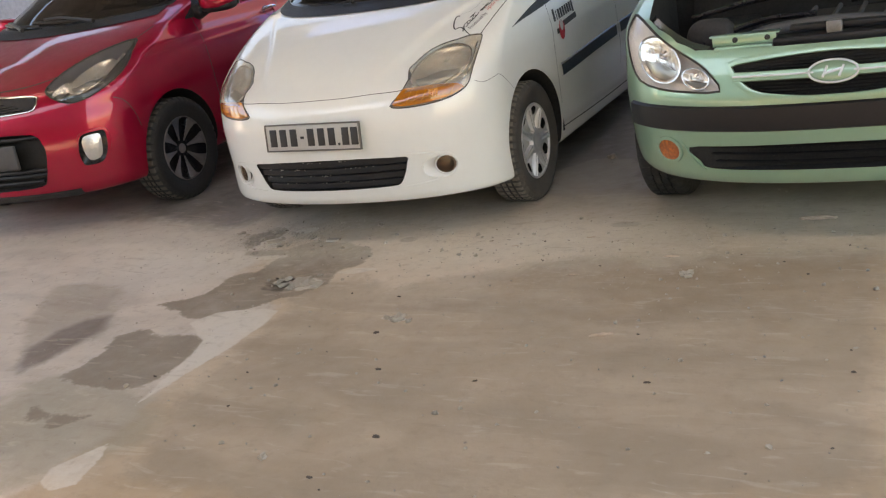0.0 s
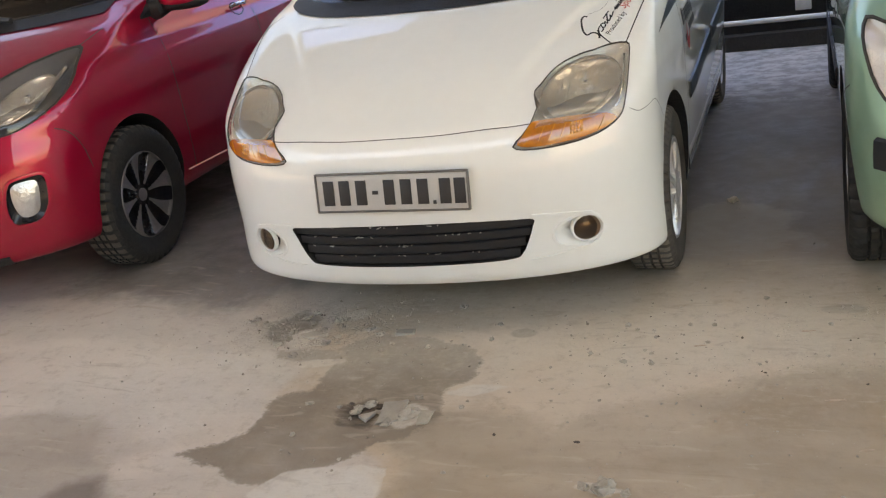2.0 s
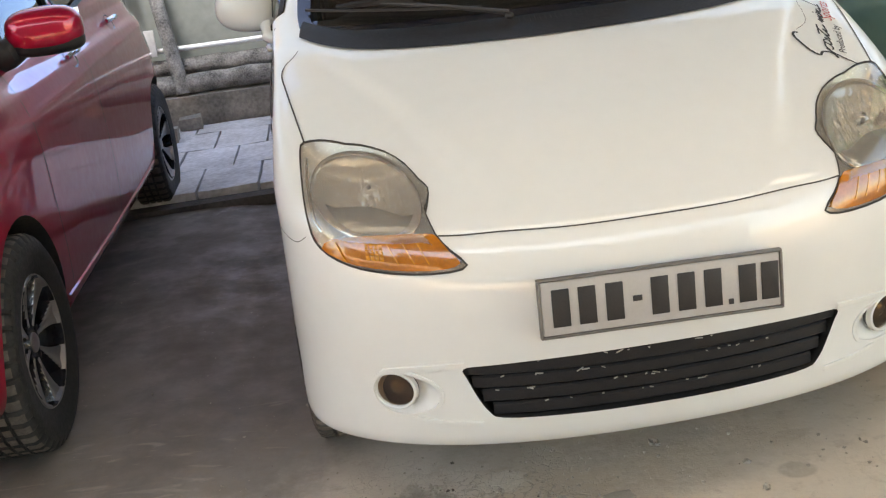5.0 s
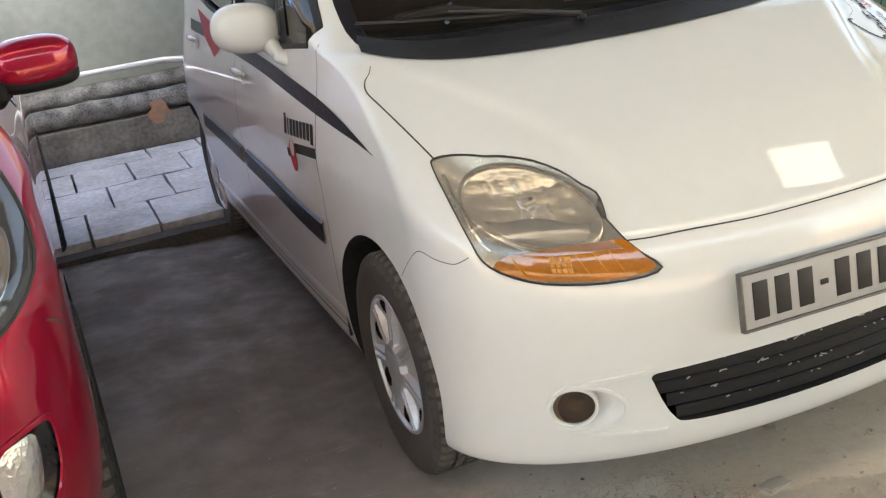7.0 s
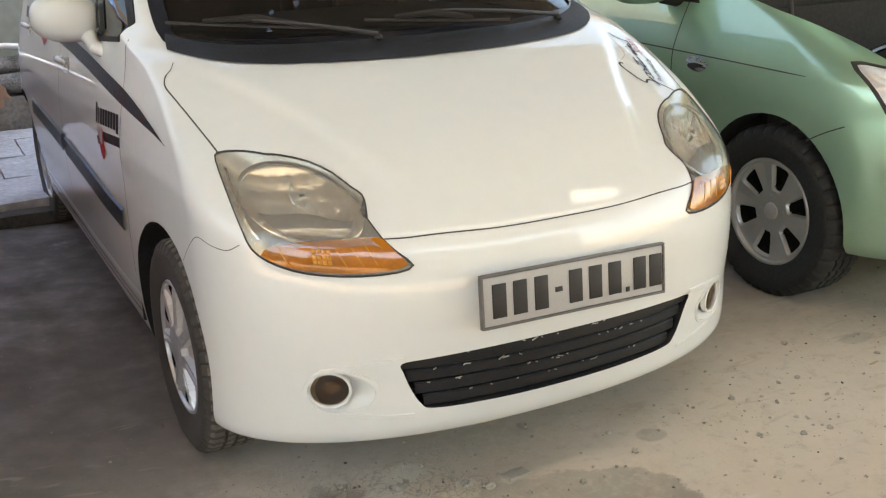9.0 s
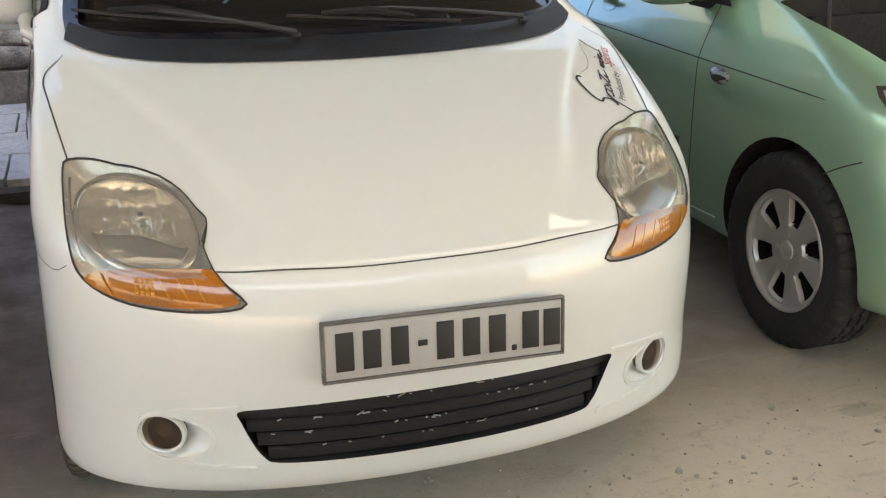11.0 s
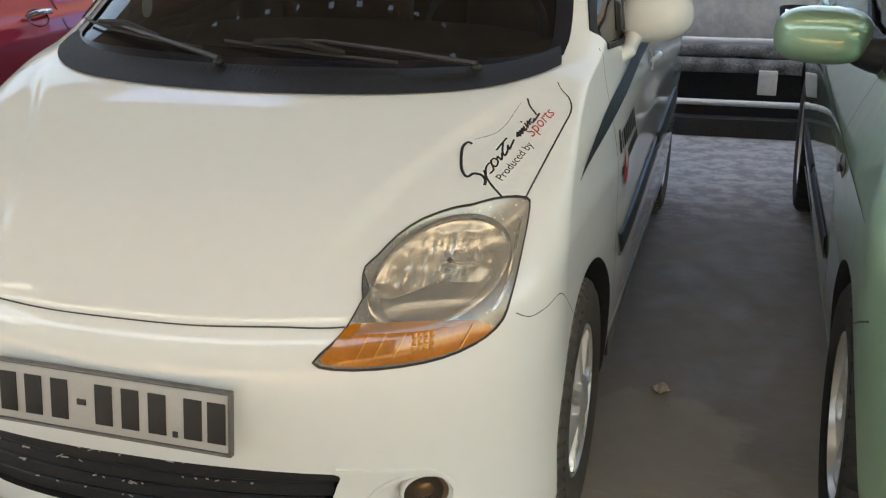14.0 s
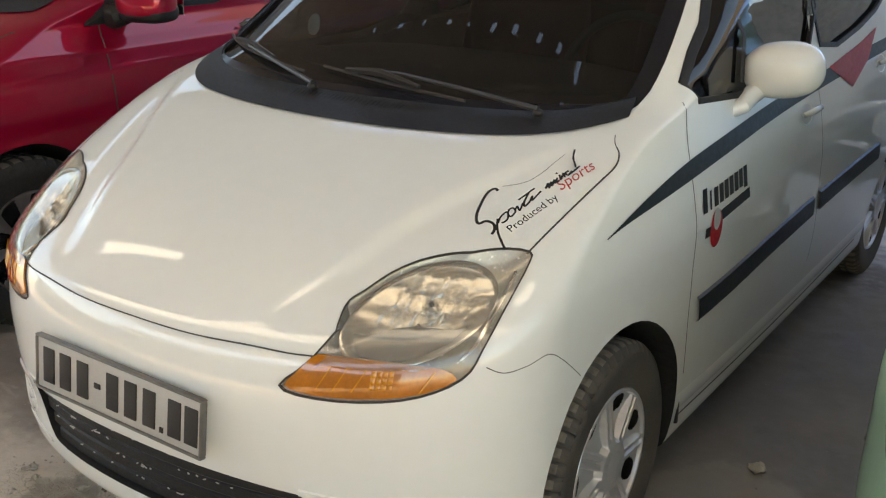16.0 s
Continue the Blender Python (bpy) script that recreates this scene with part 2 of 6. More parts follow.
class Body:
    """A car's outer skin: level outlines (z, nose y, half width, corner depth, tail y), nose at y = 0, tail towards +y."""

    def __init__(self, rows, power=2.2, bulge=0.025, crease=None, levels=150, shoulder=None):
        self.shoulder = shoulder
        self.rows, self.power, self.bulge, self.crease = rows, power, bulge, crease
        z0, z1 = rows[0][0], rows[-1][0]
        zs = sorted({round(z, 5) for z in [z0 + (z1 - z0) * k / levels for k in range(levels + 1)] + [r[0] for r in rows]})
        zs = [z for k, z in enumerate(zs) if k == 0 or z - zs[k - 1] > 0.003]
        bm = grid_mesh([self.outline(z) for z in zs], closed=True)
        n = len(self.outline(z0))
        bm.verts.ensure_lookup_table()
        for ring in (bm.verts[:n], bm.verts[-n:]):
            mid = bm.verts.new(sum((v.co for v in ring), Vector()) / n)
            for k in range(n):
                bm.faces.new((ring[k], ring[(k + 1) % n], mid))
        bmesh.ops.recalc_face_normals(bm, faces=bm.faces)
        self.bm = bm
        self.tree = BVHTree.FromBMesh(bm)

    def outline(self, z):
        nose, w, depth, tail = between(self.rows, z)
        p = self.power
        half = []
        for k in range(81):
            a = math.pi / 2 * k / 80
            x, y = w * math.sin(a) ** (2 / p), nose + depth * (1 - math.cos(a) ** (2 / p))
            half.append((x, y))
        y0, y1 = nose + depth, tail - 0.45
        half += [(w, y0 + (y1 - y0) * k / 24) for k in range(1, 24)]
        for k in range(15):
            a = math.pi / 2 * k / 14
            half.append((w * math.cos(a) ** 0.7, y1 + 0.45 * math.sin(a) ** 0.8))
        pts = []
        for x, y in half:
            x *= 1 + self.bulge * rise(0.4, 1.3, y) * rise(0.2, 0.5, z)
            if self.shoulder:
                x -= self.shoulder(y, z) * rise(0, 0.3, x)
            if self.crease:
                y -= self.crease(x, z)
            pts.append((x, y, z))
        return pts + [(-x, y, zz) for x, y, zz in pts[-2:0:-1]]

    def front(self, x, z, lift=0.0):
        return self.cast((x, -2, z), (0, 1, 0), lift)

    def flank(self, y, z, side, lift=0.0):
        return self.cast((2 * side, y, z), (-side, 0, 0), lift)

    def top(self, x, y, lift=0.0):
        return self.cast((x, y, 3), (0, 0, -1), lift)

    def cast(self, a, d, lift):
        p, nor, _, _ = self.tree.ray_cast(Vector(a), Vector(d))
        if p is None:
            p, nor, _, _ = self.tree.find_nearest(Vector(a) + 2 * Vector(d))
        if nor.dot(Vector(d)) > 0:
            nor = -nor
        return p + nor * lift

    def shell(self, name, cutters, mats, parent, label=""):
        """The skin with every cutter taken out of it."""
        me = bpy.data.meshes.new(name)
        self.bm.to_mesh(me)
        ob = new(name, me)
        tools = []
        for c in cutters:
            cm = bpy.data.meshes.new("cutter")
            bmesh.ops.recalc_face_normals(c, faces=c.faces)
            c.to_mesh(cm)
            c.free()
            co = new("cutter", cm)
            for m in mats:
                cm.materials.append(M[m])
            mod = ob.modifiers.new("cut", "BOOLEAN")
            mod.object, mod.operation, mod.solver = co, "DIFFERENCE", "EXACT"
            tools.append(co)
        for m in mats:
            me.materials.append(M[m])
        done = bpy.data.meshes.new_from_object(ob.evaluated_get(bpy.context.evaluated_depsgraph_get()))
        for o in (ob, *tools):
            old = o.data
            bpy.data.objects.remove(o)
            bpy.data.meshes.remove(old)
        done.name = name
        return linked(name, done, parent, label, 32)


def prism(poly, axis, a, b, index=1):
    """A closed prism of a 2D outline along x, y or z."""
    def at(p, s):
        return {"X": (s, p[0], p[1]), "Y": (p[0], s, p[1]), "Z": (p[0], p[1], s)}[axis]
    bm = bmesh.new()
    va, vb = [bm.verts.new(at(p, a)) for p in poly], [bm.verts.new(at(p, b)) for p in poly]
    n = len(poly)
    bm.faces.new(va)
    bm.faces.new(vb[::-1])
    for k in range(n):
        bm.faces.new((va[k], vb[k], vb[(k + 1) % n], va[(k + 1) % n]))
    bmesh.ops.recalc_face_normals(bm, faces=bm.faces)
    for f in bm.faces:
        f.material_index = index
    return bm


def drum(center, r, x0, x1, seg=40, index=1):
    """A cylinder along x for a wheel well."""
    return prism([(center[0] + r * math.cos(2 * math.pi * k / seg), center[1] + r * math.sin(2 * math.pi * k / seg)) for k in range(seg)], "X", x0, x1, index)


def smooth_poly(pts, steps=4):
    """A closed outline rounded by Catmull-Rom."""
    res, n = [], len(pts)
    for k in range(n):
        p0, p1, p2, p3 = (Vector(pts[(k + j) % n]) for j in (-1, 0, 1, 2))
        for s in range(steps):
            t = s / steps
            res.append(tuple(0.5 * (2 * p1 + (p2 - p0) * t + (2 * p0 - 5 * p1 + 4 * p2 - p3) * t * t + (3 * p1 - p0 - 3 * p2 + p3) * t**3)))
    return res


def smooth_line(pts, steps=6):
    res, n = [], len(pts)
    for k in range(n - 1):
        p0, p1, p2, p3 = (Vector(pts[min(n - 1, max(0, k + j))]) for j in (-1, 0, 1, 2))
        for s in range(steps):
            t = s / steps
            res.append(tuple(0.5 * (2 * p1 + (p2 - p0) * t + (2 * p0 - 5 * p1 + 4 * p2 - p3) * t * t + (3 * p1 - p0 - 3 * p2 + p3) * t**3)))
    return res + [tuple(pts[-1])]


def patch(poly, put, dome=0.0, rings=7, lift=0.002, skirt=0.0, bm=None, index=0, round_up=2.0):
    """A sheet laid over the skin inside an outline, bulging by dome (inwards where negative); put(u, v, lift) gives the place."""
    cx, cy = sum(p[0] for p in poly) / len(poly), sum(p[1] for p in poly) / len(poly)
    rows = []
    if skirt:
        rows.append([put(p[0], p[1], lift - skirt) for p in poly])
    for i in range(rings):
        s = 1 - i / rings
        h = lift + dome * (1 - s**round_up)
        rows.append([put(cx + (p[0] - cx) * s, cy + (p[1] - cy) * s, h) for p in poly])
    out = grid_mesh(rows, closed=True)
    out.verts.ensure_lookup_table()
    mid = out.verts.new(put(cx, cy, lift + dome))
    n = len(poly)
    last = out.verts[len(rows) * n - n:len(rows) * n]
    for k in range(n):
        out.faces.new((last[k], last[(k + 1) % n], mid))
    bmesh.ops.recalc_face_normals(out, faces=out.faces)
    for f in out.faces:
        f.material_index = index
    return joined(bm, out)


def band(line, put, width, lift=0.0015, closed=False, bm=None, index=0, thick=0.0):
    """A ribbon of a width (or widths) laid over the skin along a 2D line."""
    n = len(line)
    rows = []
    for k in range(n):
        a = Vector(line[(k - 1) % n] if closed or k else line[0])
        b = Vector(line[(k + 1) % n] if closed or k < n - 1 else line[-1])
        d = (b - a).normalized()
        w = width[k] if isinstance(width, (list, tuple)) else width
        o = Vector((-d.y, d.x)) * w / 2
        p = Vector(line[k])
        if thick:
            rows.append([put(*(p + o), lift), put(*(p + o * 0.85), lift + thick), put(*p, lift + thick * 1.15), put(*(p - o * 0.85), lift + thick), put(*(p - o), lift)])
        else:
            rows.append([put(*(p + o), lift), put(*p, lift), put(*(p - o), lift)])
    if closed:
        rows.append(rows[0])
    out = grid_mesh(rows)
    bmesh.ops.recalc_face_normals(out, faces=out.faces)
    for f in out.faces:
        f.material_index = index
    return joined(bm, out)


def sheet(lower, upper, put, lift=0.002, n=6, bm=None, sag=0.0):
    """A ruled sheet over the skin between two 2D lines of one length."""
    rows = []
    for j in range(n + 1):
        t = j / n
        rows.append([put(a[0] + (b[0] - a[0]) * t, a[1] + (b[1] - a[1]) * t, lift - sag * math.sin(math.pi * t)) for a, b in zip(lower, upper)])
    out = grid_mesh(rows)
    bmesh.ops.recalc_face_normals(out, faces=out.faces)
    return joined(bm, out)


# ---- wheels ----
def wheel_meshes(style, radius, rim, width, tread):
    """Tyre, rim and cap of one wheel, face towards +x."""
    w = width / 2
    prof = [(rim - 0.012, -w * 0.8), (rim + 0.004, -w * 0.92), (rim + (radius - rim) * 0.5, -w), (radius - 0.022, -w * 0.97), (radius - 0.006, -w * 0.86), (radius, -w * 0.72),
            (radius, -w * 0.42), (radius - 0.007, -w * 0.40), (radius - 0.007, -w * 0.32), (radius, -w * 0.30), (radius, -w * 0.06), (radius - 0.007, -w * 0.04), (radius - 0.007, w * 0.04), (radius, w * 0.06), (radius, w * 0.30), (radius - 0.007, w * 0.32), (radius - 0.007, w * 0.40), (radius, w * 0.42),
            (radius, w * 0.72), (radius - 0.006, w * 0.86), (radius - 0.022, w * 0.97), (radius - 0.024, w * 0.99), (rim + (radius - rim) * 0.55, w * 1.02), (rim + (radius - rim) * 0.5, w), (rim + 0.006, w * 0.95), (rim - 0.004, w * 0.86), (rim - 0.012, w * 0.8)]
    seg = tread * 5
    rows = []
    for k in range(seg):
        a = 2 * math.pi * k / seg
        cut = 0.008 if k % 5 == 0 else 0.0
        rows.append([(x, (r - (cut if r > radius - 0.0235 else 0)) * math.cos(a), (r - (cut if r > radius - 0.0235 else 0)) * math.sin(a)) for r, x in prof])
    rows.append(rows[0])
    tyre = grid_mesh(rows)
    bmesh.ops.remove_doubles(tyre, verts=tyre.verts, dist=1e-5)
    for f in tyre.faces:
        f.material_index = 1 if all(math.hypot(v.co.y, v.co.z) > radius - .0065 for v in f.verts) else 0
    bmesh.ops.recalc_face_normals(tyre, faces=tyre.faces)
    # the face of the rim: a polar relief of spokes and openings
    spokes = {"cover": 7, "dark_alloy": 8, "six": 6}[style]
    rr = [k / 72 for k in range(73)]
    nseg = spokes * 44
    face = bmesh.new()
    ring = []
    for r in rr:
        row = []
        for k in range(nseg):
            ph = (k / nseg * spokes) % 1.0
            off = abs(ph - 0.5) * 2  # 0 at the spoke, 1 between two
            if style == "cover":
                arc = off * math.pi / spokes * r
                blade = 1 - rise(0.085, 0.112, arc)
                groove = (1 - rise(0.016, 0.034, arc)) * rise(0.34, 0.42, r)
                q = math.hypot((1 - off) * math.pi / spokes * r / 0.15, (r - 0.79) / 0.115)
                gap = 1 - rise(0.84, 1.0, q)
                panel = w * (0.82 - 0.14 * math.sin(math.pi * min(1, max(0, (r - 0.28) / 0.66))))
                h = panel + (w * (0.95 - 0.08 * r) - panel) * blade - 0.007 * groove - 0.014 * gap
                h += (w * (1.02 - 0.35 * r * r) - h) * rise(0.36, 0.30, r)
            elif style == "six":
                half = 0.50
                gap = rise(half, half + 0.20, off) * rise(0.38, 0.5, r) * (1 - rise(0.80, 0.88, r))
                h = w * (0.66 + 0.12 * r) - 0.035 * gap - 0.006 * (1 - off) * rise(0.3, 0.6, r)
            else:
                half = 0.20 + 0.34 * r * r
                gap = rise(half, half + 0.24, off) * rise(0.20, 0.30, r) * (1 - rise(0.92, 0.96, r))
                h = w * (0.55 + 0.28 * r * r) - 0.032 * gap - 0.004 * (1 - rise(0.0, half, off)) * rise(0.3, 0.6, r)
            if r > 0.93:
                h = w * 0.90 - (0.004 if r > 0.98 else 0)
            a = 2 * math.pi * k / nseg
            q = max(r, 0.02) * (rim - 0.002)
            row.append((face.verts.new((h, q * math.cos(a), q * math.sin(a))), gap))
        ring.append(row)
    for a, b in zip(ring, ring[1:]):
        for k in range(nseg):
            j = (k + 1) % nseg
            f = face.faces.new((a[k][0], a[j][0], b[j][0], b[k][0]))
            g = (a[k][1] + a[j][1] + b[j][1] + b[k][1]) / 4
            ph = ((k + 0.5) / nseg * spokes) % 1.0
            # recess faces take the near-black colour in place of deep shade
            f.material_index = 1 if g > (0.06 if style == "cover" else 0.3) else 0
            if style == "dark_alloy":
                f.material_index = 1 if g > 0.08 or rr[ring.index(a)] < 0.25 else 0
    bmesh.ops.recalc_face_normals(face, faces=face.faces)
    # barrel behind, so that nothing shows through
    face = lathe([(rim - 0.004, w * 0.84), (rim - 0.006, -w * 0.8), (0.02, -w * 0.8)], 48, face, index=1)
    capr = {"cover": 0.036, "dark_alloy": 0.026, "six": 0.028}[style]
    base = {"cover": w * 0.95, "dark_alloy": w * 0.56, "six": w * 0.68}[style]
    cap = lathe([(0.0005, base + 0.010), (capr * 0.7, base + 0.009), (capr, base + 0.004), (capr * 1.05, base - 0.006)], 24)
    nut = lathe([(0.0005, base + 0.003), (0.009, base + 0.002), (0.011, base - 0.012)], 8)
    return tyre, face, cap, nut


def wheels(car, style, radius, rim, width, tread, spots, mats, labels):
    """Four wheels; spots: (x of the outer face, y). The meshes are shared."""
    tyre, face, cap, nut = wheel_meshes(style, radius, rim, width, tread)
    first = None
    for x, y in spots:
        side = 1 if x > 0 else -1
        m = Matrix.Translation((x - side * width / 2, y, radius - 0.006)) @ (Matrix() if side > 0 else Matrix.Rotation(math.pi, 4, "Z")) @ Matrix.Rotation(0.4 * y + side, 4, "X")
        hub = new("wheel")
        hub.parent, hub.matrix_local = car, m
        if first is None:
            first = [part("tyre", tyre, [mats[0], mats[3]], hub, labels[0]), part("rim", face, [mats[1], mats[2]], hub, labels[1], 30), part("hub_cap", cap, mats[1], hub)]
            if style != "cover":
                first.append(part("wheel_nut", nut, mats[2] if style != "six" else mats[1], hub))
        else:
            for o in first:
                c = new(o.name.split(".")[0], o.data)
                c.parent = hub
                tagged(c, o.get("label", ""))
                last = c
        if style == "cover":
            continue
        last = first[3] if hub == first[3].parent else last
        last.location = (0, 0.035, 0.035)
        for dy, dz in ((-0.035, 0.035), (0.035, -0.035), (-0.035, -0.035)):
            c = new("wheel_nut", first[3].data)
            c.parent, c.location = hub, (0, dy, dz)


# ---- lettering ----
def lettering(text, size, shear=0.0):
    """The flat mesh of a text in the built-in font, as a bmesh in its own plane."""
    cu = bpy.data.curves.new("lettering", "FONT")
    cu.body, cu.size, cu.shear, cu.resolution_u = text, size, shear, 3
    ob = new("lettering", cu)
    me = bpy.data.meshes.new_from_object(ob.evaluated_get(bpy.context.evaluated_depsgraph_get()))
    bm = bmesh.new()
    bm.from_mesh(me)
    bpy.data.objects.remove(ob)
    bpy.data.curves.remove(cu)
    bpy.data.meshes.remove(me)
    return bm


def laid(bm, put):
    """Moves a flat mesh onto a skin: put(u, v)."""
    for v in bm.verts:
        v.co = put(v.co.x, v.co.y)
    return bm


# ---- ground ----
def ground_z(x, y):
    """Level, but rising a little under the red car."""
    near = 1 - rise(4, 8, abs(x) + abs(y))
    return 0.032 * rise(-0.80, -1.25, x) * near + near * 0.006 * noise.noise((x * 1.3, y * 1.3, 0)) + near * 0.002 * noise.noise((x * 9, y * 9, 3))


STAINS = {
    "wet": [[(-.49, -.64), (-.36, -.58), (-.32, -.45), (-.34, -.33), (-.24, -.27), (-.24, -.14), (-.26, .0), (-.19, .10), (-.01, .08), (.14, .02), (.23, -.07), (.23, -.20), (.16, -.27), (.20, -.40), (.15, -.51), (.08, -.56), (.02, -.65), (-.08, -.69), (-.11, -.77), (-.21, -.77), (-.35, -.70)],
            [(-.40, -1.30), (-.36, -1.22), (-.36, -1.08), (-.42, -.95), (-.32, -.87), (-.22, -.93), (-.08, -.92), (.01, -.95), (.04, -1.06), (.05, -1.22), (.03, -1.31), (-.07, -1.35), (-.25, -1.34)],
            [(-.49, -.02), (-.34, 0), (-.26, -.02), (-.24, -.06), (-.32, -.09), (-.43, -.08)], [(-.29, -1.50), (-.20, -1.53), (-.01, -1.52), (-.04, -1.57), (-.09, -1.62), (-.15, -1.56), (-.22, -1.60)]],
    "oil": [[(-.65, -1.24), (-.74, -1.10), (-.75, -.93), (-.71, -.81), (-.62, -.76), (-.54, -.89), (-.55, -1.03), (-.56, -1.20), (-.58, -1.29)]],
    "soil": [[(.20, -.79), (.15, -.59), (.06, -.54), (.12, -.36), (.24, -.36), (.28, -.30), (.39, -.39), (.54, -.43), (.67, -.32), (.88, -.24), (1.08, -.12), (1.4, -.07), (2.2, -.05), (2.3, -1.5), (1.2, -1.9), (.4, -1.8), (.22, -1.3)]],
    # outline of the shaded floor between the red and white car
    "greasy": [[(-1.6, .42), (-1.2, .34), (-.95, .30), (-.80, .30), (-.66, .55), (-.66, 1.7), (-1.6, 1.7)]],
    # the second outline darkens the floor beneath the white car's nose
    "damp": [[(-.76, -1.12), (-1.0, -.86), (-1.14, -.55), (-1.12, -.50), (-1.02, -.46), (-.83, -.47), (-.77, -.55), (-.76, -.62), (-.66, -.69), (-.52, -.86), (-.50, -.95), (-.56, -1.20)], [(-.38, 1.0), (-.45, .35), (-.1, .25), (.2, .3), (.2, 1.0)]],
    "pale": [[(-.18, -.81), (-.12, -.70), (.06, -.66), (.15, -.67), (.165, -.84), (.155, -1.03), (.12, -1.26), (.10, -1.42), (.06, -1.22), (.045, -1.08), (0, -.95)],
             [(.15, -1.89), (.12, -1.82), (.20, -1.66), (.23, -1.72), (.28, -1.88), (.22, -1.92)], [(.17, -.285), (.24, -.23), (.36, -.24), (.25, -.30)], [(-.50, .03), (-.50, .12), (-.45, .15), (-.35, .07), (-.32, .03), (-.41, .01)],
             [(.60, -.69), (.66, -.69), (.73, -.72), (.70, -.74), (.63, -.72)], [(-.13, .12), (-.06, .13), (-.05, .10), (-.12, .09)]],
    "crust": [[(-.62, .19), (-.58, .23), (-.52, .31), (-.43, .22), (-.42, .16), (-.50, .13), (-.49, .03), (-.57, .09)], [(-.12, -.37), (-.04, -.31), (.02, -.36), (.02, -.48), (-.08, -.46)]],
}


def depth_inside(polys, px, py):
    """How far points lie inside the outlines, in metres; negative outside."""
    best = np.full(px.shape, -1.0)
    for poly in polys:
        dist, odd = np.full(px.shape, 9.0), np.zeros(px.shape, bool)
        for (ax, ay), (bx, by) in zip(poly, poly[1:] + poly[:1]):
            t = np.clip(((px - ax) * (bx - ax) + (py - ay) * (by - ay)) / ((bx - ax) ** 2 + (by - ay) ** 2), 0, 1)
            dist = np.minimum(dist, np.hypot(px - ax - t * (bx - ax), py - ay - t * (by - ay)))
            if ay != by:
                odd ^= ((ay > py) != (by > py)) & (px < (bx - ax) * (py - ay) / (by - ay) + ax)
        best = np.maximum(best, np.where(odd, dist, -dist))
    return best


def ground():
    def ticks(lo, hi, step, a, b, fine):
        core = [lo + step * k for k in range(int((a - lo) / step))] + [a + fine * k for k in range(int((b - a) / fine))]
        core += [b + step * k for k in range(int((hi - b) / step) + 1)]
        return [lo - 60, lo - 25, lo - 10, lo - 4, lo - 1.5] + core + [hi + 1.5, hi + 4, hi + 10, hi + 25, hi + 60]
    xs, ys = ticks(-3.2, 3.6, 0.07, -1.1, 0.85, 0.016), ticks(-3.4, 4.7, 0.07, -2.05, 0.5, 0.016)
    px, py = (np.array(v).ravel() for v in np.meshgrid(xs, ys))
    marks = {name: depth_inside(polys, px, py) for name, polys in STAINS.items()}
    lift = 0.009 * np.clip(marks["crust"] * 25 + .5, 0, 1)
    n = len(xs)
    bm = grid_mesh([[(x, y, ground_z(x, y) - lift[j * n + i]) for i, x in enumerate(xs)] for j, y in enumerate(ys)])
    bmesh.ops.recalc_face_normals(bm, faces=bm.faces)
    m = bpy.data.materials.new("dirty_concrete")
    m.use_nodes = True
    nt = m.node_tree
    n, li = nt.nodes, nt.links
    b = n["Principled BSDF"]
    co = n.new("ShaderNodeTexCoord")

    def tex(scale, detail=5, rough=0.6, distort=0.0):
        t = n.new("ShaderNodeTexNoise")
        t.inputs["Scale"].default_value, t.inputs["Detail"].default_value, t.inputs["Roughness"].default_value, t.inputs["Distortion"].default_value = scale, detail, rough, distort
        li.new(co.outputs["Object"], t.inputs["Vector"])
        return t.outputs[0]

    def rng(v, a, b2, c=0.0, d=1.0):
        r = n.new("ShaderNodeMapRange")
        r.interpolation_type = "SMOOTHSTEP"
        for k, q in enumerate((a, b2, c, d)):
            r.inputs[k + 1].default_value = q
        li.new(v, r.inputs[0])
        return r.outputs[0]

    def math_(op, a, c):
        k = n.new("ShaderNodeMath")
        k.operation = op
        for j, q in enumerate((a, c)):
            if isinstance(q, (int, float)):
                k.inputs[j].default_value = q
            else:
                li.new(q, k.inputs[j])
        return k.outputs[0]

    def mixc(fac, a, c):
        k = n.new("ShaderNodeMix")
        k.data_type = "RGBA"
        li.new(fac, k.inputs[0])
        for j, q in ((6, a), (7, c)):
            if isinstance(q, tuple):
                k.inputs[j].default_value = (*q, 1)
            else:
                li.new(q, k.inputs[j])
        return k.outputs[2]

    wob = tex(3.2, 8, 0.62)
    fine = tex(38, 6, 0.7)
    mid = tex(11, 6, 0.65)

    def spot(cx, cy, rx, ry, turn, edge=0.14, wobble=1.3):
        """An uneven patch about a place."""
        mp = n.new("ShaderNodeMapping")
        mp.vector_type = "TEXTURE"
        mp.inputs["Location"].default_value = (cx, cy, 0)
        mp.inputs["Rotation"].default_value = (0, 0, radians(turn))
        mp.inputs["Scale"].default_value = (rx, ry, 50)
        li.new(co.outputs["Object"], mp.inputs[0])
        ln = n.new("ShaderNodeVectorMath")
        ln.operation = "LENGTH"
        li.new(mp.outputs[0], ln.inputs[0])
        v = math_("ADD", ln.outputs["Value"], math_("MULTIPLY", math_("SUBTRACT", wob, 0.5), wobble * 2))
        return rng(v, 1.0 + edge, 1.0 - edge * 0.3)

    # long smears along the yard
    mp = n.new("ShaderNodeMapping")
    mp.inputs["Scale"].default_value = (0.9, 2.6, 1)
    li.new(co.outputs["Object"], mp.inputs[0])
    smear = n.new("ShaderNodeTexNoise")
    smear.inputs["Scale"].default_value, smear.inputs["Detail"].default_value, smear.inputs["Distortion"].default_value = 1.6, 5, 0.6
    li.new(mp.outputs[0], smear.inputs["Vector"])
    smear = smear.outputs[0]
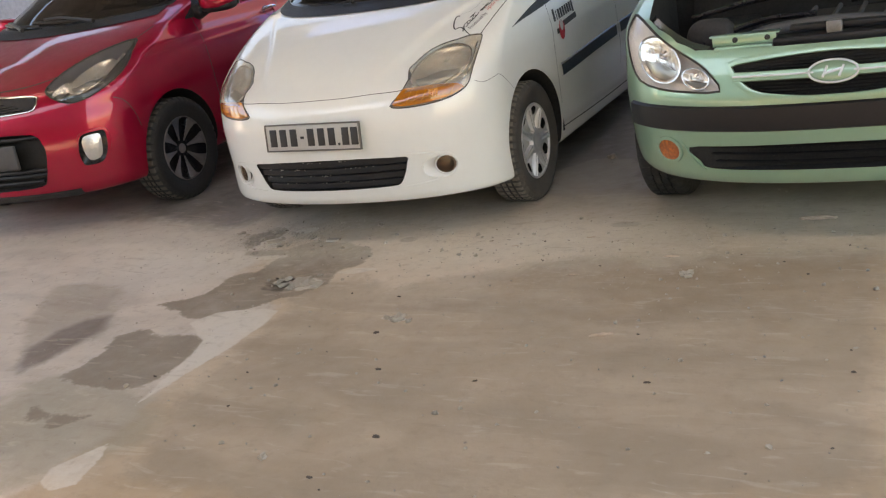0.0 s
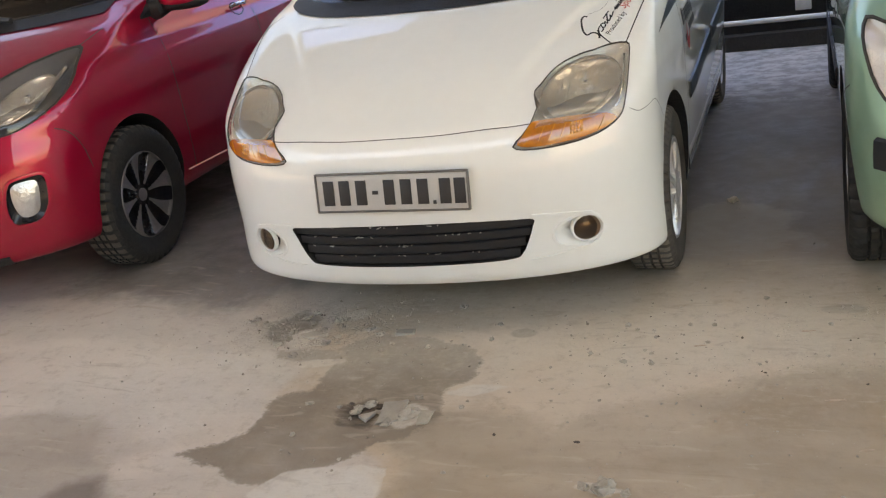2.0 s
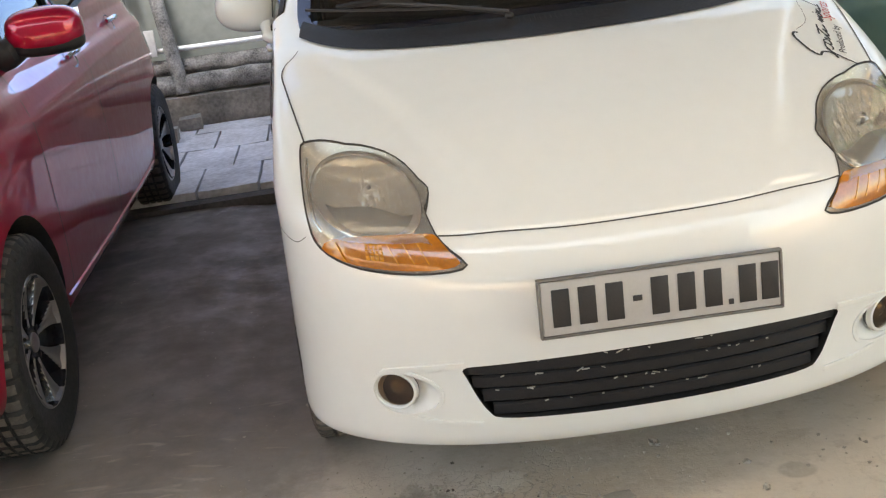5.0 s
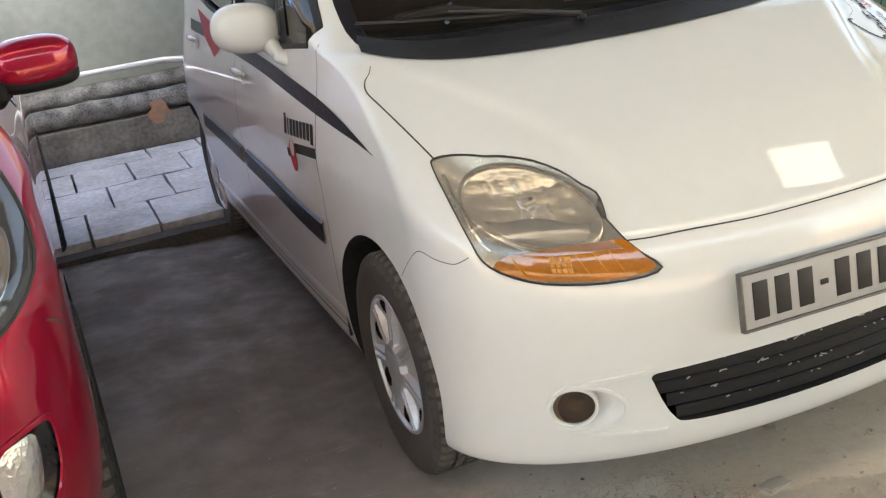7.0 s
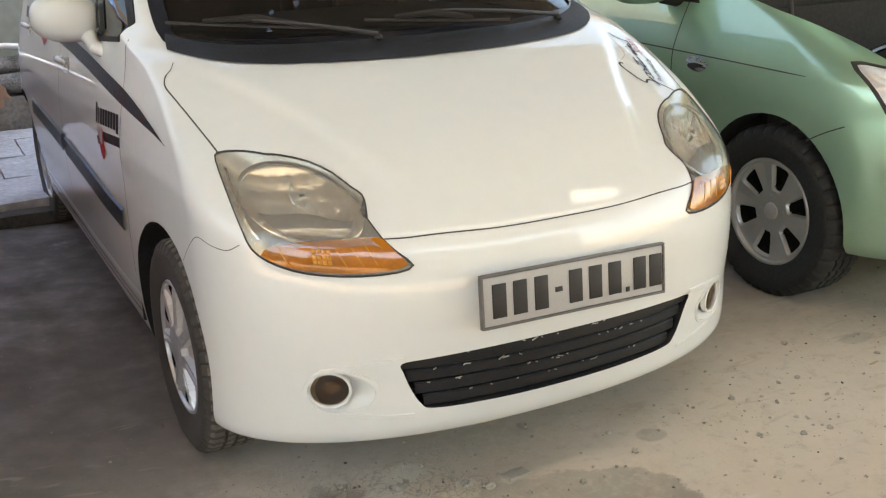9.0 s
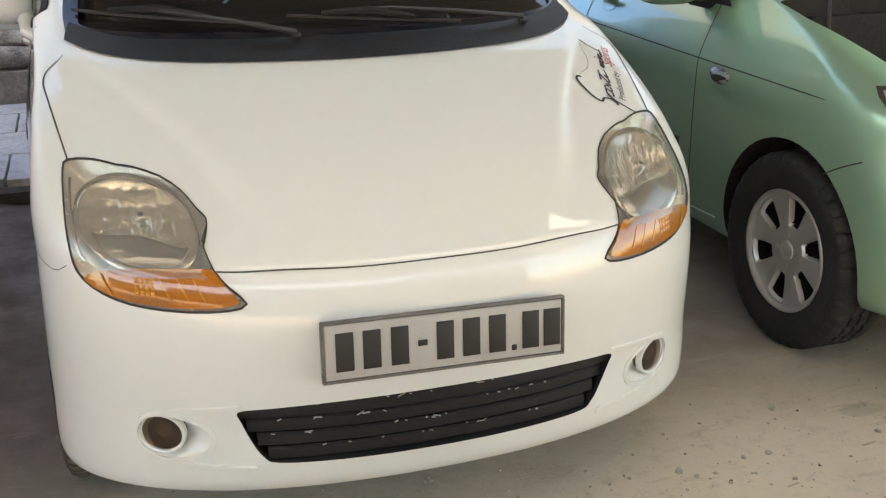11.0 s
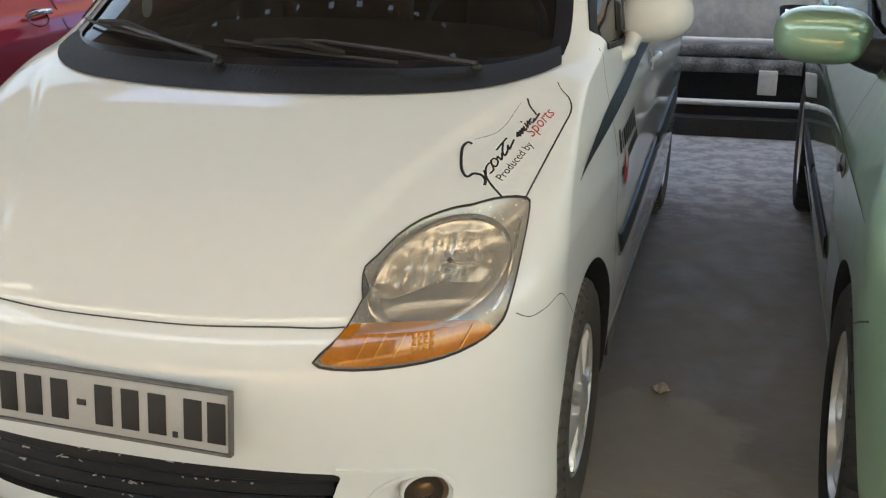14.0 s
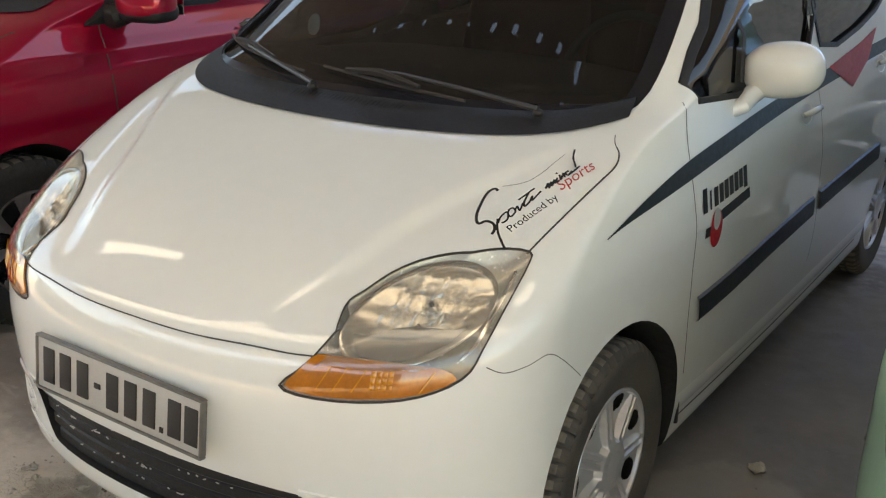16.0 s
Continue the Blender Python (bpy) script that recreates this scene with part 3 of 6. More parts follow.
    brown = mixc(rng(tex(0.8, 4), 0.35, 0.65), (0.435, 0.330, 0.228), (0.525, 0.410, 0.300))
    brown = mixc(rng(smear, 0.46, 0.66, 0, .55), brown, (0.358, 0.261, 0.171))
    brown = mixc(rng(smear, 0.44, 0.30, 0, .5), brown, (0.600, 0.480, 0.360))
    grey = mixc(rng(smear, 0.35, 0.7), (0.585, 0.503, 0.431), (0.449, 0.387, 0.331))
    # pale cement on the side of the red car, brown dirt elsewhere
    sep = n.new("ShaderNodeSeparateXYZ")
    li.new(co.outputs["Object"], sep.inputs[0])
    border = rng(sep.outputs[1], -0.66, -0.36, 0.12, -0.36)
    over = math_("ADD", math_("SUBTRACT", sep.outputs[0], border), math_("MULTIPLY", math_("SUBTRACT", wob, 0.5), 0.26))
    over = math_("ADD", over, math_("MULTIPLY", math_("SUBTRACT", tex(0.45, 3), 0.5), rng(sep.outputs[1], -1.9, -4.5, 0.0, 9.0)))
    base = mixc(rng(over, 0.05, -0.02), brown, grey)
    base = mixc(math_("MULTIPLY", spot(0.75, -0.15, 0.60, 0.42, 10, 0.7, 1.2), 0.85), base, (0.60, 0.50, 0.40))
    base = mixc(math_("MULTIPLY", spot(-0.18, -1.66, 0.40, 0.26, 20, 0.6, 1.5), 0.7), base, (0.320, 0.277, 0.206))
    base = mixc(math_("MULTIPLY", spot(-0.86, -0.58, 0.14, 0.16, 0, 0.8), 0.5), base, (0.367, 0.310, 0.269))
    base = mixc(math_("MULTIPLY", spot(0.03, -0.80, 0.13, 0.10, 30, 0.4, 1.4), 0.7), base, (0.60, 0.545, 0.475))
    base = mixc(math_("MULTIPLY", spot(-0.75, -0.30, 0.35, 0.22, 10, 0.7, 1.4), 0.5), base, (0.60, 0.555, 0.495))
    wet = (0.245, 0.197, 0.150)

    def mark(name, wobble, soft, fray=0.0):
        """A stain or painted shade with its own outline, its edge wandering and fraying."""
        at = n.new("ShaderNodeAttribute")
        at.attribute_name = name
        v = math_("ADD", at.outputs["Fac"], math_("MULTIPLY", math_("SUBTRACT", tex(9, 6, 0.65), 0.5), wobble))
        if fray:
            v = math_("ADD", v, math_("MULTIPLY", math_("SUBTRACT", fine, 0.5), fray))
        return rng(v, -soft, soft)

    base = mixc(math_("MULTIPLY", mark("soil", 0.16, 0.05, 0.05), rng(smear, 0.3, 0.7, 0.45, 0.8)), base, (0.325, 0.258, 0.190))
    base = mixc(math_("MULTIPLY", mark("damp", 0.08, 0.03, 0.03), 0.62), base, (0.33, 0.275, 0.225))
    base = mixc(math_("MULTIPLY", mark("wet", 0.10, 0.010, 0.05), rng(wob, 0.25, 0.6, 0.72, 0.98)), base, wet)
    base = mixc(math_("MULTIPLY", mark("oil", 0.05, 0.03, 0.02), 0.8), base, (0.155, 0.118, 0.098))
    base = mixc(math_("MULTIPLY", mark("pale", 0.035, 0.006, 0.025), rng(mid, 0.3, 0.6, 0.55, 0.95)), base, (0.620, 0.568, 0.500))
    base = mixc(math_("MULTIPLY", spot(1.23, 0.27, 0.06, 0.03, 0, 0.3, 1.0), 0.6), base, (0.22, 0.175, 0.14))
    base = mixc(math_("MULTIPLY", spot(1.9, -0.15, 0.8, 0.35, 8, 0.6, 1.6), 0.4), base, (0.292, 0.206, 0.131))
    base = mixc(math_("MULTIPLY", spot(0.31, 0.10, 0.035, 0.028, 0, 0.3, 0.6), 0.8), base, (0.272, 0.213, 0.163))
    # a broken crust
    vor = n.new("ShaderNodeTexVoronoi")
    vor.feature = "DISTANCE_TO_EDGE"
    vor.inputs["Scale"].default_value = 42
    warp = n.new("ShaderNodeVectorMath")
    warp.operation = "ADD"
    li.new(co.outputs["Object"], warp.inputs[0])
    li.new(math_("MULTIPLY", tex(14, 4), 0.12), warp.inputs[1])
    li.new(warp.outputs[0], vor.inputs["Vector"])
    crack = rng(vor.outputs["Distance"], 0.10, 0.02)
    crust = mark("crust", 0.06, 0.012, 0.05)
    base = mixc(math_("MULTIPLY", crust, rng(mid, 0.35, 0.55, 0.6, 1.0)), base, (0.118, 0.092, 0.070))
    near = math_("MAXIMUM", spot(-0.42, 0.18, 0.28, 0.24, 0, 0.5, 1.2), math_("MULTIPLY", spot(0.9, 0.1, 0.8, 0.3, 0, 0.6, 1.5), 0.15))
    broken = math_("MULTIPLY", math_("MULTIPLY", near, crack), rng(wob, 0.45, 0.6))
    base = mixc(math_("MULTIPLY", broken, 0.75), base, (0.163, 0.123, 0.094))
    # stony dirt before the bumpers, chips and pale cement crumbs
    stony = rng(tex(34, 4, 0.7), 0.45, 0.75)
    base = mixc(math_("MULTIPLY", math_("MULTIPLY", spot(1.0, 0.15, 0.9, 0.42, 0, 0.7, 1.4), stony), 0.22), base, (0.620, 0.516, 0.413))
    base = mixc(math_("MULTIPLY", math_("MULTIPLY", spot(-0.30, 0.10, 0.75, 0.35, 0, 0.7, 1.4), stony), 0.22), base, (0.620, 0.542, 0.463))
    for q in ((0.10, -0.40, 0.05, 0.05, 20), (-0.30, -0.10, 0.06, 0.02, 10), (-0.21, 0.14, 0.04, 0.025, 0), (-0.32, 0.25, 0.07, 0.05, 0)):
        base = mixc(math_("MULTIPLY", spot(*q, 0.30, 2.2), 0.75), base, (0.620, 0.568, 0.488))
    # paler band before the bumpers, put in to brighten the floor there
    base = mixc(math_("MULTIPLY", spot(0.2, 0.30, 2.6, 0.42, 0, 0.5, 0.5), 0.35), base, (0.620, 0.581, 0.488))
    # under and behind the cars the floor colour is darkened: old oil plus painted shade
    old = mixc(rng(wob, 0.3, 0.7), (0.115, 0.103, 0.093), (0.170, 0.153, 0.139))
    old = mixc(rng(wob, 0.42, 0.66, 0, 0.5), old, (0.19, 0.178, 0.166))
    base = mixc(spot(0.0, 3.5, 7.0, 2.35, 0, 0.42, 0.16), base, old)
    # shade between the red and white car is put into the floor colour
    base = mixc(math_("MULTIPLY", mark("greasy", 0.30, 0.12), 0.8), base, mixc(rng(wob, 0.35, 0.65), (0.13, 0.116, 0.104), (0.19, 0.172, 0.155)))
    base = mixc(math_("MULTIPLY", spot(1.05, 3.8, 1.5, 0.95, 0, 0.5, 1.6), 0.9), base, mixc(rng(mid, 0.4, 0.6), (0.50, 0.49, 0.485), (0.30, 0.292, 0.286)))
    # brightens the darkened floor colour again in the gap beside the green car
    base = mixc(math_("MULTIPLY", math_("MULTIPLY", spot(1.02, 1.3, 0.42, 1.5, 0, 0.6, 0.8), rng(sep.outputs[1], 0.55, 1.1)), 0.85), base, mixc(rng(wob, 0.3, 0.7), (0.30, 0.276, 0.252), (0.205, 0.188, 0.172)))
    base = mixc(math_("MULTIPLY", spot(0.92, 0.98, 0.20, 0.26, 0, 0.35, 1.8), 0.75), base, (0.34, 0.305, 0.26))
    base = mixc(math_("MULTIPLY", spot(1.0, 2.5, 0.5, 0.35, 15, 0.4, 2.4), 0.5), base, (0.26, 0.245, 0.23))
    mp2 = n.new("ShaderNodeMapping")
    mp2.inputs["Scale"].default_value, mp2.inputs["Rotation"].default_value = (2.2, 9.0, 1), (0, 0, 0.35)
    li.new(co.outputs["Object"], mp2.inputs[0])
    scuff = n.new("ShaderNodeTexNoise")
    scuff.inputs["Scale"].default_value, scuff.inputs["Detail"].default_value, scuff.inputs["Distortion"].default_value = 2.4, 6, 1.2
    li.new(mp2.outputs[0], scuff.inputs["Vector"])
    yard = rng(sep.outputs[1], 1.2, 0.5)
    base = mixc(math_("MULTIPLY", rng(scuff.outputs[0], 0.58, 0.70, 0, 0.28), yard), base, (0.58, 0.50, 0.41))
    base = mixc(math_("MULTIPLY", rng(scuff.outputs[0], 0.40, 0.28, 0, 0.25), yard), base, (0.26, 0.20, 0.145))
    base = mixc(math_("MULTIPLY", rng(tex(19, 5, 0.7), 0.50, 0.72, 0, 0.34), yard), base, (0.29, 0.228, 0.168))
    speck = rng(tex(80, 2, 0.5), 0.74, 0.78)
    base = mixc(math_("MULTIPLY", speck, 0.5), base, (0.55, 0.50, 0.44))
    speck2 = rng(tex(60, 3, 0.6), 0.28, 0.24)
    base = mixc(math_("MULTIPLY", speck2, 0.6), base, (0.10, 0.08, 0.065))
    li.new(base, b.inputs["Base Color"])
    damp = math_("MULTIPLY", spot(0.0, 3.5, 7.0, 2.3, 0, 0.3, 0.4), rng(wob, 0.46, 0.60))
    li.new(math_("SUBTRACT", rng(mid, 0.3, 0.7, 0.62, 0.92), math_("MULTIPLY", damp, 0.20)), b.inputs["Roughness"])
    bp = n.new("ShaderNodeBump")
    bp.inputs["Strength"].default_value, bp.inputs["Distance"].default_value = 0.5, 0.009
    li.new(math_("ADD", math_("MULTIPLY", fine, 0.18), math_("ADD", math_("MULTIPLY", mid, 0.6), math_("SUBTRACT", math_("MULTIPLY", wob, 1.8), math_("MULTIPLY", broken, 0.8)))), bp.inputs["Height"])
    li.new(rng(sep.outputs[1], 1.2, 0.4, 0.16, 0.5), bp.inputs["Strength"])
    li.new(bp.outputs[0], b.inputs["Normal"])
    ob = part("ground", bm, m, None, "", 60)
    for name, values in marks.items():
        ob.data.attributes.new(name, "FLOAT", "POINT").data.foreach_set("value", values.astype(np.float32))
    return tagged(ob, "stained brown concrete yard floor with wet patches", "floor", kind="structure")


ground()


# ---- shared car details ----
def seats(car, y, mat="cabin"):
    for x in (-.36, .36):
        seat = new("front_seat")
        seat.parent = car
        part("cushion", blob((x, y, .52), (.24, .26, .09), 4, 24, 10), mat, seat)
        part("backrest", blob((x, y + .28, .85), (.23, .09, .34), 3.5, 24, 12, Matrix.Rotation(radians(-14), 4, "X")), mat, seat)
        part("headrest", blob((x, y + .38, 1.24), (.13, .055, .09), 3.2, 20, 10), mat, seat)


def steering(car, x, y, z):
    part("steering_wheel", lathe([(.175 + .014 * math.cos(a), .014 * math.sin(a)) for a in [2 * math.pi * k / 10 for k in range(11)]], 36, None, "Y"), "cabin", car).matrix_local = Matrix.Translation((x, y, z)) @ Matrix.Rotation(radians(-28), 4, "X")


def oval(cx, cz, rx, rz, n=32):
    return [(cx + rx * math.cos(2 * math.pi * k / n), cz + rz * math.sin(2 * math.pi * k / n)) for k in range(n)]


def fluted(hl, put, cx, cz, rx, rz, slope, depth, lift, cell, ring=.006):
    """A silvered dish of small convex facets laid into a lamp, with its bright ring, a hood step and a bulb."""
    at = lambda s, a: (cx + s * rx * math.cos(a), cz + s * (rz * math.sin(a) + slope * rx * math.cos(a)))
    rows = []
    for i in range(40):
        s, row = 1 - i / 40, []
        for k in range(128):
            a = 2 * math.pi * k / 128
            x, z = at(s, a)
            u, v = (x - cx) / cell, (z - cz) / (cell * 1.9) + .3
            fu, fv = u - math.floor(u) - .5, v - math.floor(v) - .5
            step = .5 + .5 * math.sin(math.floor(u) * 2.4 + math.floor(v) * 4.1)
            facet = (.0038 * (1 - 4 * fu * fu) * (.25 + .75 * step) * rise(1.0, .55, s) * rise(-.35, .05, (z - cz) / rz) + .0007 * (1 - 4 * fv * fv)) * rise(0, .2, s) * (1 - rise(.92, 1.0, s))
            row.append(put(x, z, lift - depth * (1 - s * s) + facet))
        rows.append(row)
    bm = grid_mesh(rows, closed=True)
    bmesh.ops.recalc_face_normals(bm, faces=bm.faces)
    part("reflector", bm, "reflector", hl, "silvered faceted reflector", 25)
    edge = [at(1, 2 * math.pi * k / 56) for k in range(56)]
    part("reflector_ring", band(edge, put, ring, lift, True, thick=ring * .6), "chrome", hl)
    ends = [math.pi * (1.06 + .88 * k / 20) for k in range(21)]
    brow = [(cx + rx * .97 * k, cz - rz * (.20 - .07 * math.cos(k * 4)) + slope * rx * .97 * k) for k in [.96 - .12 * j for j in range(17)]]
    part("shelf", patch([at(.96, a) for a in ends] + brow, put, .003, 5, lift - depth * .30, .006), "lamp_shelf", hl, "smooth grey shelf under the bulb")
    a, b = put(cx + rx * .1, cz + rz * .25, lift - depth * .9), put(cx + rx * .1, cz + rz * .25, lift - depth * .1)
    part("bulb_cap", tube([a, a.lerp(b, .8), b], [rz * .22, rz * .20, rz * .10], 14), "chrome", hl)
    part("bulb_tip", tube([b, b + (b - a).normalized() * .002], rz * .075, 12), "gloss_black", hl)


def side_glass(car, body, wins, side):
    S = lambda y, z, l=0.0: body.flank(y, z, side, l)
    for win in wins:
        w = smooth_poly(win, 3)
        part("side_window", patch(w, S, 0, 5, -.010), "tinted", car, "dark tinted side glass").visible_shadow = False
        part("window_seal", band(w, S, .022, .0012, True, thick=.003), "black", car)


def mirror(car, body, side, foot_yz, tip, radii, paint, label, dark_edge=True):
    """A door mirror on a black foot, its housing in the car's colour above a black lower edge."""
    mir = new("door_mirror")
    mir.parent = car
    foot = body.flank(*foot_yz, side)
    tip = Vector(tip)
    turn = Matrix.Rotation(radians(10 * side), 4, "Z")
    y, z = foot_yz
    S = lambda a, b, l=0.0: body.flank(a, b, side, l)
    part("mirror_base", patch([(y - .13, z - .02), (y + .10, z - .02), (y + .09, z + .06), (y + .02, z + .13)], S, .012, 4, .002), "black", mir)
    part("stalk", tube([foot - Vector((side * .02, 0, 0)), foot + Vector((side * .03, -.004, .006)), tip - Vector((side * radii[0] * .75, 0, radii[2] * .55))], [.050, .042, .036], 14), "black", mir, "black plastic stalk")
    part("mirror_shell", blob(tip, radii, 2.8, 36, 20, turn), paint, mir, label)
    if dark_edge:
        part("lower_edge", blob(tip - Vector((0, -.006, radii[2] * .50)), (radii[0] * .97, radii[1] * .98, radii[2] * .56), 3.2, 30, 12, turn), "black", mir)
    part("mirror_glass", solid((radii[0] * 1.6, .004, radii[2] * 1.4), tip + Vector((0, radii[1] + .002, 0)), .001, turn), "chrome", mir, "mirror glass")


# ---- the white hatchback ----
def hood_crease(x, z):
    """The hood's raised middle: its edge runs from the nose up to the windscreen's corners."""
    if not 0.60 < z < 0.97:
        return 0.0
    edge = between([(.60, .20), (.66, .255), (.72, .296), (.78, .345), (.83, .392), (.90, .490), (.97, .62)], z)[0]
    return 0.028 * (1 - min(1, max(0, (abs(x) - edge) / 0.044))) * rise(0.66, 0.80, z) * (1 - rise(0.91, 0.97, z))


def white_car():
    body = Body([(.165, .16, .68, .34, 3.36), (.172, .10, .712, .36, 3.40), (.187, .066, .724, .37, 3.43), (.215, .050, .731, .39, 3.45), (.27, .040, .734, .41, 3.47), (.33, .034, .732, .42, 3.48),
                 (.42, .018, .728, .43, 3.49), (.52, .012, .725, .43, 3.49), (.58, .018, .724, .43, 3.48), (.62, .030, .723, .42, 3.47), (.65, .048, .723, .40, 3.46), (.67, .075, .723, .37, 3.45), (.70, .125, .723, .33, 3.43),
                 (.75, .215, .718, .28, 3.41), (.80, .315, .711, .235, 3.40), (.85, .43, .702, .20, 3.39), (.90, .555, .690, .17, 3.38), (.94, .665, .682, .16, 3.37), (.955, .705, .680, .18, 3.37), (.975, .735, .677, .26, 3.36),
                 (1.02, .80, .672, .34, 3.35), (1.10, .92, .662, .38, 3.33), (1.2, 1.07, .645, .42, 3.29), (1.3, 1.225, .612, .46, 3.23), (1.38, 1.36, .578, .5, 3.16), (1.43, 1.48, .54, .55, 3.07), (1.465, 1.64, .47, .6, 2.93), (1.49, 1.95, .30, .6, 2.65)],
                bulge=.045, crease=hood_crease)
    car = thing("white_hatchback", "small cream-white hatchback parked between a red and a green car", "car")
    F = lambda x, z, l=0.0: body.front(x, z, l)
    L = lambda y, z, l=0.0: body.flank(y, z, -1, l)
    R = lambda y, z, l=0.0: body.flank(y, z, 1, l)
    T = lambda x, y, l=0.0: body.top(x, y, l)
    lamp = smooth_poly([(.357, .597), (.39, .585), (.46, .582), (.53, .586), (.58, .595), (.62, .612), (.643, .635), (.651, .665), (.655, .70), (.655, .745), (.652, .785), (.642, .799), (.605, .802), (.575, .799), (.552, .7945), (.546, .794), (.52, .791), (.475, .779), (.44, .759), (.418, .735), (.404, .722), (.408, .705), (.417, .687), (.418, .685), (.416, .679), (.406, .652), (.384, .625)], 2)
    amber = smooth_poly([(.368, .601), (.40, .591), (.46, .589), (.53, .593), (.588, .603), (.628, .624), (.604, .644), (.56, .650), (.51, .653), (.45, .654), (.412, .653), (.398, .640), (.384, .622)], 2)
    grille = smooth_poly([(0, .392), (.20, .389), (.34, .382), (.388, .376), (.383, .352), (.365, .306), (.345, .272), (.318, .257), (.20, .253), (0, .252), (-.20, .253), (-.318, .257), (-.345, .272), (-.365, .306), (-.383, .352), (-.388, .376), (-.34, .382), (-.20, .389)], 3)
    scoop = smooth_poly([(.574, .322), (.556, .357), (.525, .369), (.487, .361), (.452, .343), (.436, .317), (.447, .285), (.487, .268), (.530, .266), (.562, .284)], 3)
    screen = smooth_poly([(0, .966), (.30, .967), (.52, .972), (.60, .985), (.608, 1.03), (.585, 1.13), (.552, 1.23), (.508, 1.335), (.46, 1.385), (.25, 1.40), (0, 1.402), (-.25, 1.40), (-.46, 1.385), (-.508, 1.335), (-.552, 1.23), (-.585, 1.13), (-.608, 1.03), (-.60, .985), (-.52, .972), (-.30, .967)], 3)
    front_win = [(1.06, .985), (1.85, 1.0), (1.86, 1.385), (1.62, 1.372), (1.40, 1.27), (1.20, 1.13)]
    rear_win = [(1.96, 1.005), (2.60, 1.045), (2.72, 1.16), (2.66, 1.37), (1.97, 1.387)]
    WY, WR, WB = 0.675, 0.266, 2.345
    cut = [prism(screen, "Y", 0.4, 2.95, 2), prism([(-.60, .34), (.60, .34), (.60, 1.0), (-.60, 1.0)], "Y", 1.28, 2.95, 2),
           prism(smooth_poly(front_win, 3), "X", -1, 1, 2), prism(smooth_poly(rear_win, 3), "X", -1, 1, 2), prism(grille, "Y", -0.3, 0.17, 1)]
    for s in (1, -1):
        cut += [prism([(s * x, z) for x, z in lamp], "Y", -0.3, 0.52, 1), prism([(s * x, z) for x, z in scoop], "Y", -0.3, 0.26, 1),
                drum((WY, WR + .015), .305, s * .48, s * 1.0, 48, 1), drum((WY + WB, WR + .01), .300, s * .48, s * 1.0, 48, 1)]
    shell = body.shell("body", cut, ["white", "liner", "cabin"], car, "cream-white painted bodywork with a domed hood")
    # front bumper details
    gb = bmesh.new()
    for z0, z1 in ((.386, .354), (.350, .322), (.318, .290), (.286, .258)):
        rows = []
        for k in range(41):
            x = -.40 + .80 * k / 40
            z = (z0 + z1) / 2
            half = .395 - max(0, .375 - z) * .58
            x *= half / .40
            y = F(x, z).y + .012
            rows.append([(x, y + .03, z1), (x, y + .004, z1), (x, y, z1 + .004), (x, y, z0 - .004), (x, y + .004, z0), (x, y + .03, z0)])
        gb = joined(gb, grid_mesh(rows))
    bmesh.ops.recalc_face_normals(gb, faces=gb.faces)
    part("grille", gb, "black", car, "black plastic lower grille with scuffed paint flakes")
    rnd = random.Random(5)
    for k in range(46):
        x, z = rnd.uniform(-.36, .36), rnd.choice((.383, .382, .349, .349, .318, .288)) + rnd.uniform(-.0025, .0015)
        if abs(x) > .37 - max(0, .375 - z) * .58:
            continue
        y = F(x, z).y + .0105
        a, b = rnd.choice((.003, .004, .005, .008, .016)), rnd.uniform(.0012, .0026)
        part("paint_flake", solid((a, .002, b), (x, y, z), 0, Matrix.Rotation(rnd.uniform(-.5, .5), 4, "Y")), "plate", car, "", 0)
    back = [prism([(x, z) for x, z in grille], "Y", .15, .168, 0)]
    part("grille_backing", back[0], "liner", car)
    # number plate: frame, sheet and bars
    plate = new("number_plate")
    plate.parent = car
    plate.matrix_local = Matrix.Translation((-.002, -.006, .506)) @ Matrix.Rotation(radians(-6), 4, "X") @ Matrix.Rotation(radians(1.2), 4, "Y")
    fr = bmesh.new()
    for sx, sz, at in ((.478, .006, (0, 0, .056)), (.478, .006, (0, 0, -.056)), (.006, .108, (.236, 0, 0)), (.006, .108, (-.236, 0, 0))):
        fr = solid((sx, .016, sz), at, .003, None, fr)
    part("plate_surround", fr, "plate_frame", plate, "worn grey metal surround")
    part("plate_sheet", solid((.466, .012, .106), (0, .001, 0), .003), "plate", plate, "dull white plate")
    part("plate_mount", solid((.30, .05, .05), (0, .03, 0), .005), "black", plate)
    for k, x in enumerate((-.196, -.145, -.092, None, -.004, .048, .100, None, .168, .212)):
        if x is not None:
            part("bar", solid((.034, .003, .074), (x, -.0062, 0), .0012), "ink", plate)
    part("bar", solid((.018, .003, .011), (-.048, -.0062, 0), .001), "ink", plate)
    part("bar", solid((.010, .003, .011), (.134, -.0062, -.032), .001), "ink", plate)
    # lamps
    for s in (1, -1):
        mine = [(s * x, z) for x, z in lamp]
        hl = part("headlight", patch(mine, F, -0.046, 10, -0.003, round_up=4), "bezel", car, "round-topped headlight with a hazed lens and amber strip")
        part("seal", band(mine, F, [.0025 + .0020 * rise(.68, .60, p[1]) for p in mine], .0010, True, thick=.0012), "grime", hl)
        part("lens", patch(mine, F, 0.010, 8, 0.001), "lens", hl, "slightly hazed clear lens").visible_shadow = False
        am = [(s * x, z) for x, z in amber]
        part("turn_signal", patch(am, F, 0.003, 6, 0.006, 0.02), "amber", hl, "orange turn-signal strip")
        cells = bmesh.new()
        for j in range(3):
            for k in range(4):
                x, z = .512 + .0088 * k, .612 + .0105 * j + .0005 * k
